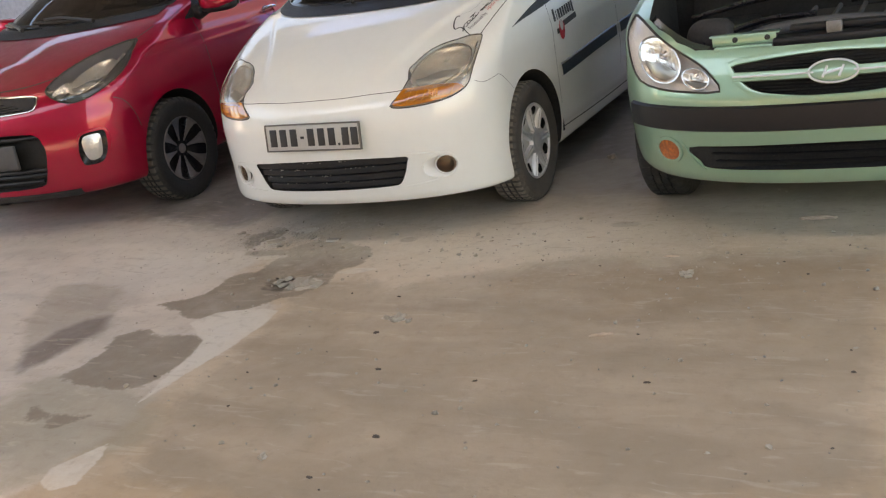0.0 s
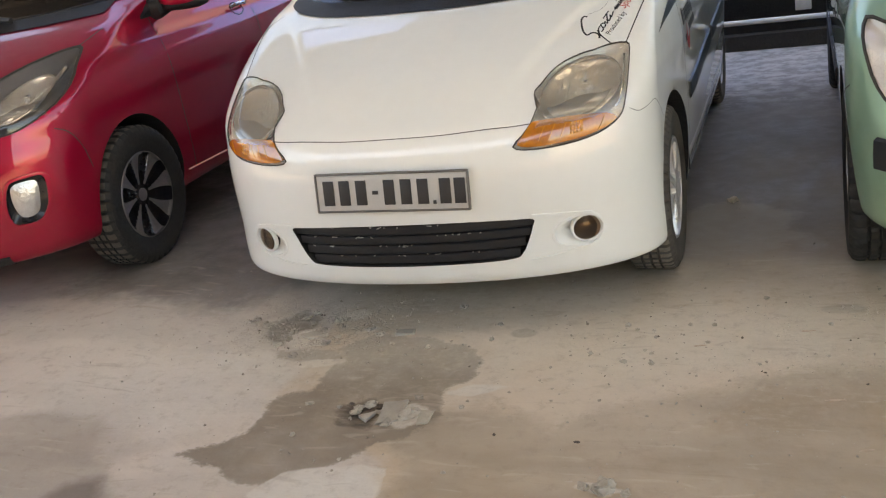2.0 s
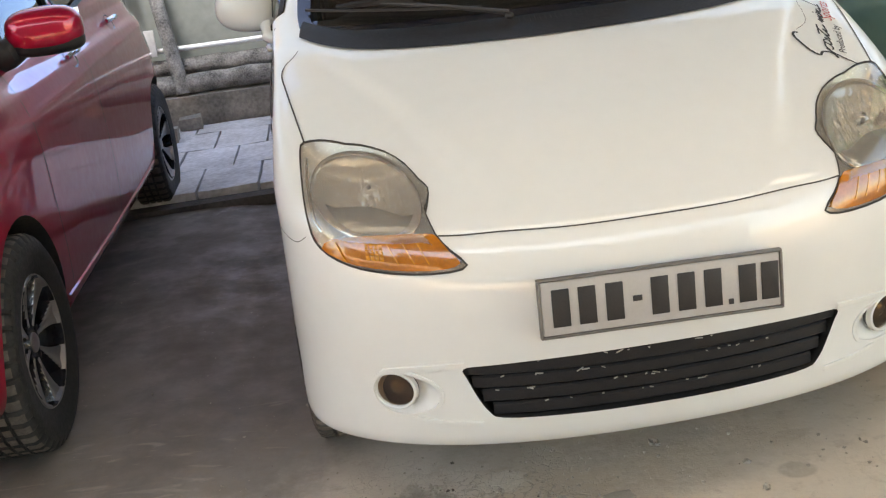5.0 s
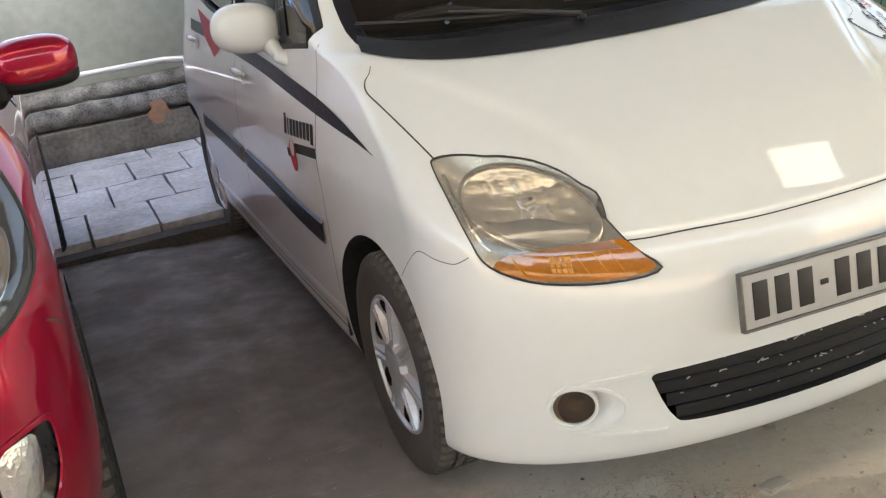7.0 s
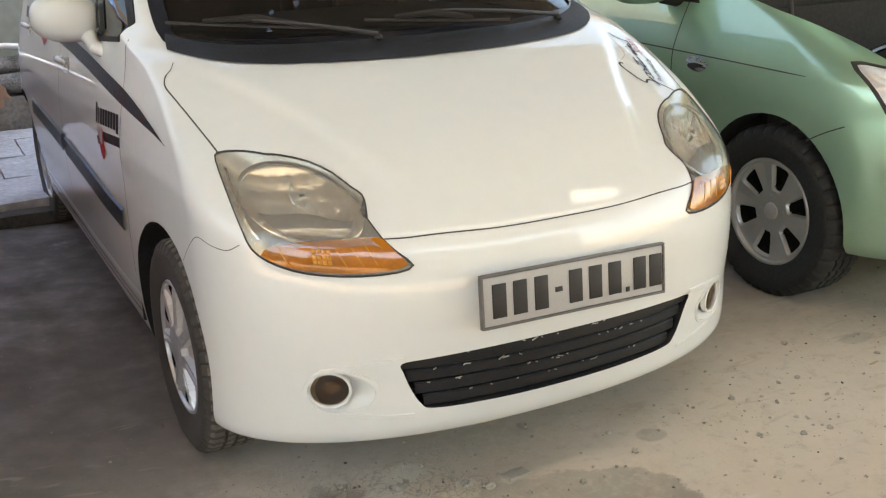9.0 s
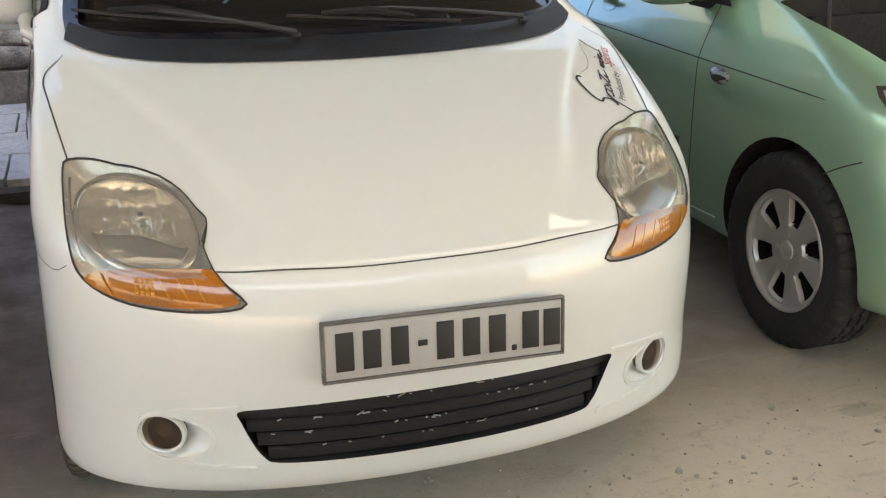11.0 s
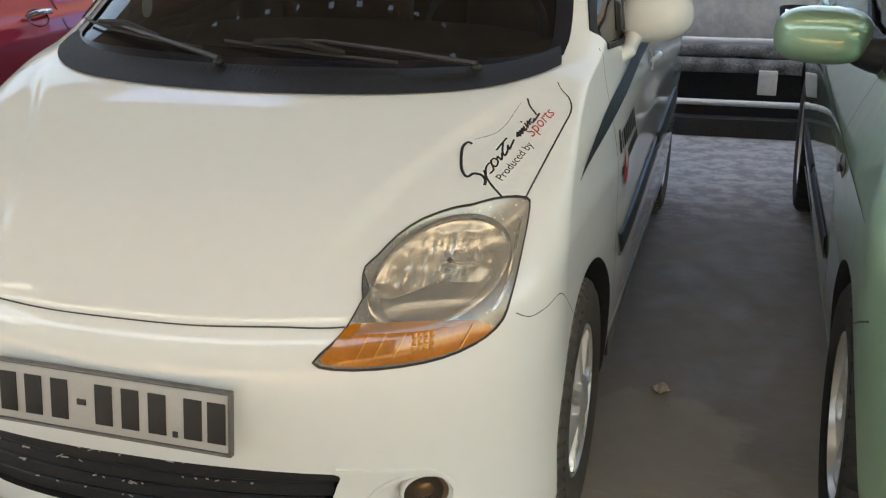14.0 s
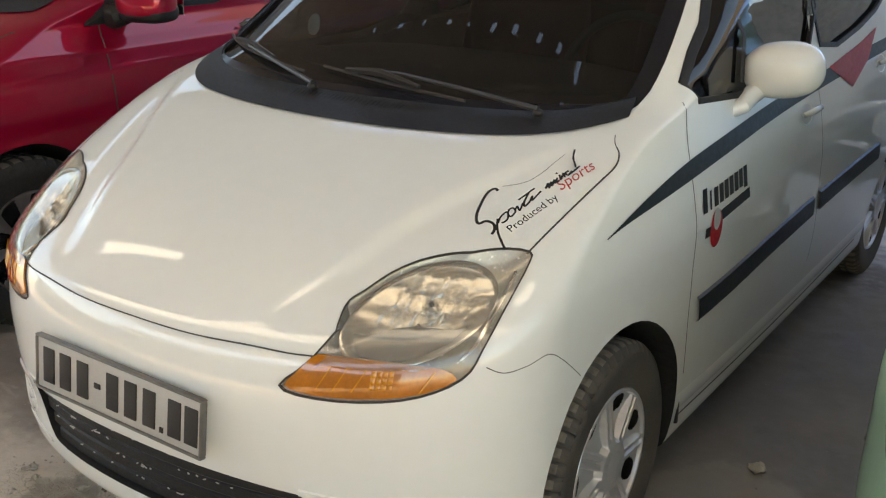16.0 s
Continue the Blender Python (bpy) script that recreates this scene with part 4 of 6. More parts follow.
                cells = patch([(s * (x + dx), z + dz) for dx, dz in ((-.0036, -.0048), (.0036, -.0048), (.0036, .0048), (-.0036, .0048))], F, .0022, 2, .0088, 0, cells)
        tagged(part("prism_field", cells, "bright_amber", hl), "bright prism cells", kind="stuff")
        for x in (.425, .452, .482, .580):
            part("ridge", band(smooth_line([(s * x, .602), (s * (x + .008), .618), (s * (x + .018), .640)], 3), F, .0028, .0085, thick=.0012), "bright_amber", hl)
        # main reflector behind the lens
        fluted(hl, F, s * .531, .713, .106, .068, s * .10, .026, -.004, .0105)
        part("side_step", band(smooth_line([(s * .640, .775), (s * .644, .73), (s * .641, .68), (s * .628, .655)]), F, .006, -.003, thick=.003), "chrome", hl)
        # fog lamp in its scoop
        sc = [(s * x, z) for x, z in scoop]
        fog = part("fog_lamp", patch(sc, F, -0.026, 8, 0.0005, round_up=2.6), "white", car, "small smoked fog lamp in a white scoop")
        part("scoop_rim", band(sc, F, .009, -.002, True, thick=.0045), "white", fog)
        circ = [(s * .530 + .041 * math.cos(a), .320 + .041 * math.sin(a)) for a in [2 * math.pi * k / 32 for k in range(32)]]
        part("fog_bowl", patch(circ, F, -0.004, 6, -0.010, 0.02), "fog_glass", fog)
        part("fog_bulb", patch(oval(s * .527, .322, .016, .014, 16), F, .004, 4, -.012), "reflector", fog)
        part("fog_lens", patch(circ, F, 0.006, 6, -0.008), "smoked", fog, "smoked brown fog lens").visible_shadow = False
        part("fog_bezel", band(circ, F, .007, -.014, True, thick=.012), "white", fog)
    for s in (1, -1):
        part("bumper_ridge", band(smooth_line([(s * .545, .366), (s * .50, .374), (s * .44, .381), (s * .385, .386)]), F, .014, -.001, thick=.005), "white", car)
        part("bumper_ridge", band(smooth_line([(s * .50, .260), (s * .43, .250), (s * .36, .246)]), F, .012, -.001, thick=.005), "white", car)
    # panel gaps
    gaps = bmesh.new()
    gaps = band(smooth_line([(-.403, .651), (-.36, .650), (-.28, .651), (-.15, .648), (0, .648), (.15, .648), (.28, .651), (.36, .650), (.403, .651)]), F, .0023, .0012, False, gaps)
    part("hood_gap", gaps, "seam", car)
    for s in (1, -1):
        S = R if s > 0 else L
        g = band(smooth_line([(s * .640, .428), (s * .656, .53), (s * .672, .64), (s * .678, .70), (s * .668, .735), (s * .648, .757), (s * .634, .785)]), T, [.0034 - .0014 * rise(.66, .9, k / 36) for k in range(37)], .0012)
        part("hood_gap", g, "seam", car)
        g = band(smooth_line([(.262, .640), (.29, .624), (.335, .627), (.385, .634), (.435, .603), (.50, .548)]), S, .0017, .0012)
        part("bumper_gap", g, "seam", car)
        g = band(smooth_line([(.995, .990), (.985, .86), (.995, .72), (.99, .58), (.985, .47), (1.0, .36)]), S, .0032, .0012)
        part("door_gap", g, "seam", car)
        g = band(smooth_line([(1.925, .99), (1.93, .86), (1.95, .6), (1.95, .36)]), S, .0032, .0012)
        part("door_gap", g, "seam", car)
        g = band(smooth_line([(1.0, .245), (1.5, .235), (2.0, .235), (2.6, .25)]), S, .006, .0012)
        part("sill_gap", g, "seam", car)
        # black flap behind the wheel, sill strip, moulding
        part("mud_flap", solid((.16, .012, .10), (s * .66, 1.005, .275), .004), "black", car)
        up = smooth_line([(1.03, .512), (1.5, .535), (1.90, .548)])
        part("door_moulding", band(up, S, .062, .001, thick=.006), "navy", car, "glossy black door moulding")
        up = smooth_line([(1.965, .550), (2.3, .556), (2.68, .560)])
        part("door_moulding", band(up, S, .062, .001, thick=.006), "navy", car)
        part("sill", band(smooth_line([(.985, .285), (1.5, .275), (2.1, .275), (2.72, .285)]), S, .045, .0002, thick=.0012), "white", car)
        # stripe: thin at the fender, wide along the belt
        line = smooth_line([(.60, .792), (.75, .817), (1.0, .850), (1.3, .876), (1.6, .893), (1.9, .903), (2.3, .912), (2.8, .92)], 8)
        wid = [.002 + .040 * rise(0, .30, k / len(line)) for k in range(len(line))]
        part("side_stripe", band(line, S, wid, .0016), "navy", car, "dark tapered stripe film")
        # emblem on the door: glyph blocks, globe and bars
        em = new("door_emblem")
        em.parent = car
        tagged(em, "black and red emblem sticker on the door")
        base = 1.03 if s > 0 else 1.28
        d = 1 if s > 0 else -1
        for k in range(9):
            y = base + d * (.014 + .0305 * k)
            h = .056 if k in (0,) else .044
            part("bar", band([(y, .738 + .002 * k + (0 if k not in (8,) else -.008)), (y, .738 + h + .002 * k)], S, .024 if k != 1 else .010, .0018), "ink", em, "", 0)
        part("bar", band([(base + d * .10, .713), (base + d * .285, .728)], S, .026, .0018), "ink", em, "", 0)
        part("bar", band([(base + d * .015, .690), (base + d * .07, .690)], S, .024, .0018), "ink", em, "", 0)
        globe = [(base + d * .075 + .034 * math.cos(a), .690 + .046 * math.sin(a)) for a in [2 * math.pi * k / 28 for k in range(28)]]
        part("globe", patch(globe, S, 0, 4, .0024), "red_ink", em, "red globe shape")
        # pale oval laid on the globe as a drawn highlight
        part("globe_gloss", patch([(base + d * .075 + .020 * math.cos(a), .712 + .026 * math.sin(a)) for a in [2 * math.pi * k / 20 for k in range(20)]], S, 0, 3, .0030), "plate", em)
        part("red_graphic", patch([(2.05, .93), (2.40, .96), (2.62, .99), (2.50, .90), (2.28, .84)], S, 0, 4, .0022), "red_ink", car, "red swoosh graphic on the rear door")
        # handles
        for y, z in ((1.80, .835), (2.66, .865)):
            h = new("door_handle")
            h.parent = car
            cup = [(y + .055 * math.cos(a), z + .030 * math.sin(a)) for a in [2 * math.pi * k / 24 for k in range(24)]]
            part("handle_cup", patch(cup, S, -.012, 4, .002, round_up=1.5), "lamp_grey", h)
            pts = [S(y - .065, z + .006, .012), S(y - .05, z + .009, .024), S(y, z + .010, .028), S(y + .05, z + .009, .024), S(y + .065, z + .006, .012)]
            part("handle_bar", tube(pts, [.007, .009, .010, .009, .007], 10), "white", h)
        # side glass and its seals
        for win in (front_win, rear_win):
            w = smooth_poly(win, 3)
            part("side_window", patch(w, S, 0, 5, -.010), "tinted", car, "dark tinted side glass").visible_shadow = False
            part("window_seal", band(w, S, .015, .0012, True, thick=.003), "black", car)
        part("window_divider", band([(1.315, .99), (1.335, 1.10), (1.355, 1.24)], S, .022, .001, thick=.003), "black", car)
        part("pillar_trim", sheet([(1.88, 1.0), (1.88, 1.38)], [(1.95, 1.003), (1.95, 1.38)], S, .002), "white", car)
        # mirror on its stalk
        mir = new("door_mirror")
        mir.parent = car
        foot = S(1.26, .935)
        tip = Vector((s * .772, 1.385, 1.005))
        part("stalk", tube([foot + Vector((-s * .015, 0, -.012)), foot + Vector((s * .012, .02, .006)), foot.lerp(tip + Vector((-s * .04, 0, -.035)), .6), tip + Vector((-s * .035, 0, -.025))], [.016, .020, .023, .028], 14), "white", mir)
        part("mirror_housing", blob(tip + Vector((s * .008, .008, .012)), (.096, .062, .068), 2.35, 36, 20, Matrix.Rotation(radians(-6 * s), 4, "Y") @ Matrix.Rotation(radians(12 * s), 4, "Z")), "white", mir, "rounded cream-white mirror housing")
        part("mirror_glass", solid((.118, .004, .078), tip + Vector((s * .010, .064, .012)), .001, Matrix.Rotation(radians(12 * s), 4, "Z")), "chrome", mir, "mirror glass")
    # windscreen, cowl, wipers
    xs = [-.628 + 1.256 * k / 48 for k in range(49)]
    low = [(x, .930 + .013 * (abs(x) / .55) ** 2 + .024 * (abs(x) / .628) ** 8) for x in xs]
    high = [(x * .975, .968 + .006 * (abs(x) / .55) ** 2 + .026 * (abs(x) / .628) ** 8) for x in xs]
    part("cowl", sheet(low, high, F, .004, 5, sag=-.004), "black", car, "black plastic cowl panel")
    louvres = bmesh.new()
    for k in range(26):
        x = -.16 + k * .0125
        louvres = tube([F(x, .943, .004), F(x, .960, .006)], .0020, 6, louvres)
    part("cowl_louvres", louvres, "black", car)
    part("windscreen", patch(screen, F, 0.012, 9, -0.004), "glass", car, "windscreen glass").visible_shadow = False
    part("screen_border", band(screen, F, .034, .0018, True), "gloss_black", car)
    for px, tipx, pz, tz, my in ((.46, -.13, .968, 1.005, 1.016), (-.12, -.60, .968, 1.020, 1.02)):
        wp = new("wiper")
        wp.parent = car
        a, b = F(px, pz, .018), F((px + tipx) / 2 - .05, (pz + tz) / 2 + .012, .032)
        e = F(tipx + .17, tz - .006, .030)
        part("arm", tube([a, (a + b) / 2 + Vector((0, -.008, .004)), b, e], [.007, .005, .004, .0035], 8), "wiper", wp)
        part("pivot", blob(a - Vector((0, 0, .008)), (.012, .012, .009), 2.2, 14, 8), "black", wp)
        bl = [F(tipx + .42 * t, tz - .030 * t, .012) for t in [k / 12 for k in range(13)]]
        part("blade", tube(bl, .0040, 6), "wiper", wp)
        part("bridge", tube([F(tipx + .08, tz - .004, .020), F(tipx + .19, tz - .010, .034), F(tipx + .30, tz - .020, .020)], [.006, .010, .006], 6), "black", wp)
    # cabin
    part("dashboard", blob((0, 1.20, .90), (.60, .26, .10), 3, 40, 14), "cabin", car, "dark dashboard")
    part("steering_wheel", lathe([(.175 + .014 * math.cos(a), .014 * math.sin(a)) for a in [2 * math.pi * k / 10 for k in range(11)]], 40, None, "Y"), "cabin", car).matrix_local = Matrix.Translation((.28, 1.56, .93)) @ Matrix.Rotation(radians(-28), 4, "X")
    for x in (-.33, .33):
        seat = new("front_seat")
        seat.parent = car
        part("cushion", blob((x, 1.78, .52), (.24, .26, .09), 4, 28, 12), "seat", seat)
        part("backrest", blob((x, 2.06, .85), (.23, .09, .34), 3.5, 28, 14, Matrix.Rotation(radians(-14), 4, "X")), "seat", seat, "dark red cloth backrest")
        part("headrest", blob((x, 2.16, 1.24), (.13, .055, .09), 3.2, 22, 12), "seat", seat)
    rear = new("rear_seat")
    rear.parent = car
    part("backrest", blob((0, 2.80, .85), (.58, .09, .33), 4, 28, 14), "seat", rear)
    part("interior_mirror", blob((0, 1.46, 1.30), (.12, .018, .035), 3, 22, 10), "black", car)
    # hood sticker
    def hood_put(ox, oy, ang):
        dx, dy = math.cos(ang), math.sin(ang)
        return lambda u, v: T(ox + u * dx - v * dy, oy + u * dy + v * dx, .0016)
    st = new("hood_sticker")
    st.parent = car
    tagged(st, "signature-style lettering sticker on the hood corner")
    ang = 1.264
    hp = hood_put(.5597, .469, ang)
    # hand-drawn strokes of "Sports mind"
    for wide, pts in ((.0070, [(.044, .062), (.043, .072), (.027, .073), (.002, .061), (-.026, .042), (-.037, .024), (-.023, .017), (-.018, .003), (-.024, -.009), (-.036, -.015)]),
                      (.0055, [(-.004, .006), (-.019, -.010), (-.030, -.030), (-.040, -.058)]), (.0045, [(-.011, -.003), (.004, .006), (.019, .006), (.008, -.008), (-.006, -.008)]),
                      (.0045, [(.023, .008), (.033, .006), (.031, -.004), (.017, -.008), (.017, .001), (.024, .007)]), (.0045, [(.035, .000), (.042, .003), (.038, -.008), (.055, .002)]),
                      (.0050, [(.082, .015), (.058, .002), (.052, -.007), (.065, -.005)]), (.0045, [(.054, .014), (.096, .015)]), (.0045, [(.065, -.005), (.080, .003), (.071, -.005), (.080, -.004), (.100, .001)]),
                      (.0055, [(.110, -.001), (.123, .006), (.116, -.004), (.130, .005), (.124, -.004), (.138, .005), (.133, -.004)]), (.0048, [(.146, .006), (.137, -.003), (.144, -.003)]), (.0050, [(.152, .015), (.156, .016)]),
                      (.0048, [(.155, .009), (.148, -.003), (.164, .007), (.157, -.004)]), (.0048, [(.176, .005), (.167, .004), (.166, -.004), (.180, .000), (.173, -.004), (.201, .000)]), (.0045, [(.229, .044), (.209, .027), (.197, .009), (.192, .002)])):
        part("stroke", band(smooth_line(pts), lambda u, v, l=0: hp(u, v), wide * .84, 0), "ink", st, "", 0)
    part("thin_flourish", band(smooth_line([(.057, .065), (.094, .041), (.133, .037), (.183, .044), (.208, .047)]), lambda u, v, l=0: hp(u, v), .0009, 0), "seam", st, "", 0)
    part("lettering", laid(lettering("Produced by", .0235, 0), hood_put(.592, .450, ang)), "ink", st, "small black lettering", 0)
    t3 = lettering("Sports", .036, .35)
    part("lettering", laid(t3, hood_put(.622, .582, ang)), "pink_ink", st, "red slanted lettering", 0)
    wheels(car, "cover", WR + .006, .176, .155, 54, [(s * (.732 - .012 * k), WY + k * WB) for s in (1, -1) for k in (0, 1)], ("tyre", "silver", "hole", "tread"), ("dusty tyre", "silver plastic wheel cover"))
    # underside axle, so that the wells are not empty
    part("front_axle", tube([(-.62, WY, .25), (.62, WY, .25)], .03, 10), "liner", car)
    return car


white_car()


# ---- the green hatchback with its hood up ----
def green_car():
    body = Body([(.190, .16, .70, .5, 3.66), (.198, .085, .75, .5, 3.70), (.215, .045, .785, .5, 3.74), (.26, .022, .81, .5, 3.77), (.34, .010, .822, .5, 3.79), (.44, .0, .827, .5, 3.80), (.52, .0, .83, .5, 3.80), (.58, .012, .832, .5, 3.79), (.64, .028, .832, .5, 3.78), (.70, .05, .831, .48, 3.77),
                 (.745, .085, .829, .45, 3.75), (.78, .15, .824, .42, 3.74), (.82, .25, .814, .38, 3.73), (.87, .40, .799, .32, 3.72), (.92, .57, .780, .27, 3.71), (.96, .72, .768, .25, 3.70), (.985, .83, .764, .28, 3.69), (1.02, .90, .758, .36, 3.68), (1.1, 1.02, .755, .42, 3.65), (1.2, 1.18, .722, .45, 3.6),
                 (1.3, 1.36, .685, .5, 3.53), (1.39, 1.56, .64, .55, 3.42), (1.45, 1.76, .58, .6, 3.25), (1.49, 2.15, .36, .6, 2.9)], 2.4, .006,
                shoulder=lambda y, z: .16 * max(0, min(z, 1.0) - .752 - .0255 * (y - .56)) * rise(.45, .8, y))
    car = thing("green_hatchback", "light metallic green hatchback with its hood propped open", "car", pose(2.08, .02, 0))
    F = lambda x, z, l=0.0: body.front(x, z, l)
    lamp = smooth_poly([(.381, .560), (.50, .558), (.62, .566), (.71, .588), (.755, .64), (.775, .70), (.785, .76), (.772, .803), (.735, .798), (.69, .780), (.634, .752), (.546, .704), (.458, .655), (.41, .612)], 2)
    grille = smooth_poly([(0, .682), (.14, .676), (.26, .664), (.338, .650), (.334, .618), (.30, .575), (.24, .543), (.11, .526), (0, .524), (-.11, .526), (-.24, .543), (-.30, .575), (-.334, .618), (-.338, .650), (-.26, .664), (-.14, .676)], 3)
    lower = smooth_poly([(0, .366), (.35, .360), (.52, .350), (.48, .300), (.44, .272), (.20, .268), (0, .268), (-.20, .268), (-.44, .272), (-.48, .300), (-.52, .350), (-.35, .360)], 3)
    screen = smooth_poly([(0, 1.0), (.45, 1.005), (.66, 1.03), (.665, 1.07), (.635, 1.17), (.59, 1.29), (.535, 1.38), (.28, 1.40), (0, 1.405), (-.28, 1.40), (-.535, 1.38), (-.59, 1.29), (-.635, 1.17), (-.665, 1.07), (-.66, 1.03), (-.45, 1.005)], 3)
    wins = [[(1.28, .99), (1.95, 1.0), (1.96, 1.37), (1.75, 1.36), (1.52, 1.24)], [(2.06, 1.005), (2.75, 1.03), (2.85, 1.13), (2.72, 1.35), (2.06, 1.37)]]
    bay = [(.40 - .08 * k, F(.40 - .08 * k, .699).y) for k in range(11)]
    rim = [(.47, .700), (.546, .728), (.634, .770), (.69, .796)]
    bay += [(-x, F(x, z).y) for x, z in rim] + [(-.715, .56), (-.735, .80), (-.735, .93), (.735, .93), (.735, .80), (.715, .56)] + [(x, F(x, z).y) for x, z in rim[::-1]]
    WY, WR, WB = .69, .287, 2.455
    cut = [prism(screen, "Y", .5, 3.1, 2), prism([(-.66, .34), (.66, .34), (.66, 1.03), (-.66, 1.03)], "Y", 1.45, 3.1, 2), prism(bay, "Z", .50, 1.6, 1), prism(grille, "Y", -.3, .10, 1), prism(lower, "Y", -.3, .12, 1)]
    cut += [prism(smooth_poly(w, 3), "X", -1.2, 1.2, 2) for w in wins]
    for s in (1, -1):
        cut += [prism([(s * x, z) for x, z in lamp], "Y", -.3, .50, 1), drum((WY, WR + .02), .308, s * .52, s * 1.1, 48, 1), drum((WY + WB, WR + .01), .32, s * .52, s * 1.1, 48, 1)]
    body.shell("body", cut, ["green", "liner", "cabin"], car, "light metallic green bodywork")
    # nose
    g = new("grille")
    g.parent = car
    tagged(g, "black mesh grille with a pale green bar and oval badge")
    part("mesh_backing", prism(grille, "Y", .07, .085, 0), "liner", g)
    for z in [.535 + .011 * k for k in range(13)]:
        half = .33 - max(0, .60 - z) * 1.2
        if half > .06:
            part("slat", tube([F(-half + 2 * half * k / 12, z, -.028) for k in range(13)], .0032, 6), "black", g)
    part("grille_surround", band(grille, F, .022, .001, True, thick=.008), "green", g, "pale green surround")
    bar = [(-.33 + .66 * k / 24, .606) for k in range(25)]
    part("grille_bar", band(bar, F, .034, -.004, thick=.016), "green", g, "pale green cross bar")
    part("bar_trim", band(bar, F, .007, .012, thick=.004), "dull_silver", g, "bright trim strip")
    part("badge", patch(oval(.004, .606, .085, .040), F, .010, 5, .012, .02), "green", g, "pale green oval badge")
    part("badge_ring", band(oval(.004, .606, .078, .036), F, .007, .020, True, thick=.005), "dull_silver", g)
    for line in ([(-.030, .588), (-.014, .624)], [(.022, .588), (.038, .624)], [(-.022, .600), (.004, .606), (.030, .612)]):
        part("badge_bar", band(line, F, .008, .022, thick=.003), "dull_silver", g)
    part("bumper_band", band([(-.758 + 1.516 * k / 72, .461) for k in range(73)], F, .094, .0015, thick=.012), "rubber", car, "black rubber bumper strip")
    part("lower_grille", prism(lower, "Y", .09, .105, 0), "liner", car)
    for z in (.288, .318, .345):
        half = .44 + (z - .27) * .9
        part("lower_slat", tube([F(-half + 2 * half * k / 14, z, -.03) for k in range(15)], .006, 6), "deep_black", car)
    for s in (1, -1):
        S = lambda y, z, l=0.0, s=s: body.flank(y, z, s, l)
        mine = [(s * x, z) for x, z in lamp]
        hl = part("headlight", patch(mine, F, -.046, 10, -.003, round_up=4), "bright_bezel", car, "clear headlight with chrome reflectors")
        part("seal", band(mine, F, .008, .001, True, thick=.002), "grime", hl)
        part("lens", patch(mine, F, .010, 8, .001), "clean_lens", hl).visible_shadow = False
        fluted(hl, F, s * .625, .668, .092, .078, s * .22, .026, -.004, .017)
        fluted(hl, F, s * .475, .604, .052, .036, s * .12, .014, -.006, .015, .004)
        fog = part("fog_lamp", patch(oval(s * .605, .335, .045, .041), F, .004, 5, .003, .02), "fog_amber", car, "round amber fog lamp")
        part("fog_ring", band(oval(s * .605, .335, .052, .047), F, .014, .002, True, thick=.006), "green", fog)
        part("fog_recess", band(smooth_line([(s * .552, .37), (s * .525, .33), (s * .49, .285), (s * .46, .262)]), F, .012, .001, thick=.004), "green", fog)
        part("bumper_gap", band(smooth_line([(.40, .622), (.45, .600), (.50, .575), (.535, .555)]), S, .004, .0012), "seam", car)
        # a thin dark band draws the shade line along the body crease
        crease = smooth_line([(.56, .752), (.83, .758), (1.2, .766), (2.0, .783), (2.8, .805), (3.3, .822)])
        part("belt_crease", band(crease, S, [.002 + .0022 * rise(0, .1, k / len(crease)) for k in range(len(crease))], .0010), "seam", car, "", 0)
        g2 = band(smooth_line([(1.20, .96), (1.19, .80), (1.19, .60), (1.20, .42), (1.22, .27)]), S, .005, .0012)
        part("door_gap", g2, "seam", car)
        g2 = band(smooth_line([(2.02, 1.0), (2.02, .8), (2.03, .5), (2.03, .27)]), S, .005, .0012)
        part("door_gap", g2, "seam", car)
        part("door_moulding", band(smooth_line([(1.26, .462), (1.7, .452), (2.0, .446)]), S, .062, .001, thick=.005), "black", car, "black door moulding")
        part("door_moulding", band(smooth_line([(2.05, .446), (2.4, .442), (2.72, .44)]), S, .062, .001, thick=.005), "black", car)
        part("sill", band(smooth_line([(1.05, .262), (1.6, .25), (2.2, .25), (2.78, .262)]), S, .03, .0005, thick=.003), "green", car)
        ind = new("side_repeater")
        ind.parent = car
        tagged(ind, "chrome-trimmed side indicator on the fender")
        part("repeater_cup", patch(smooth_poly([(1.00, .735), (1.06, .757), (1.11, .742), (1.10, .715), (1.04, .705)], 3), S, .006, 4, .002), "chrome", ind)
        part("repeater_lens", patch(smooth_poly([(1.02, .728), (1.06, .735), (1.095, .725), (1.07, .712)], 3), S, .003, 3, .009), "grime", ind)
        for y, z in ((2.02 - .14, .86), (2.75, .885)):
            h = new("door_handle")
            h.parent = car
            part("handle_cup", patch(oval(y, z, .055, .030, 24), S, -.012, 4, .002, round_up=1.5), "green", h)
            pts = [S(y + d, z + .006, l) for d, l in ((-.065, .012), (-.05, .024), (0, .028), (.05, .024), (.065, .012))]
            part("handle_bar", tube(pts, [.008, .010, .011, .010, .008], 10), "green", h, "body-coloured handle")
        side_glass(car, body, wins, s)
        mirror(car, body, s, (1.27, .945), (s * .893, 1.30, .990), (.115, .075, .068), "green", "metallic green mirror housing on a black stalk", False)
    part("windscreen", patch(screen, F, .012, 9, -.004), "glass", car, "windscreen glass").visible_shadow = False
    part("screen_border", band(screen, F, .034, .0018, True), "gloss_black", car)
    # engine bay
    for s in (1, -1):
        slam = solid((.22, .012, .036), (s * .30, .118, .722), .003)
        slam = solid((.24, .055, .006), (s * .30, .140, .738), .002, None, slam)
        slam = solid((.20, .030, .016), (s * .30, .095, .698), .005, None, slam)
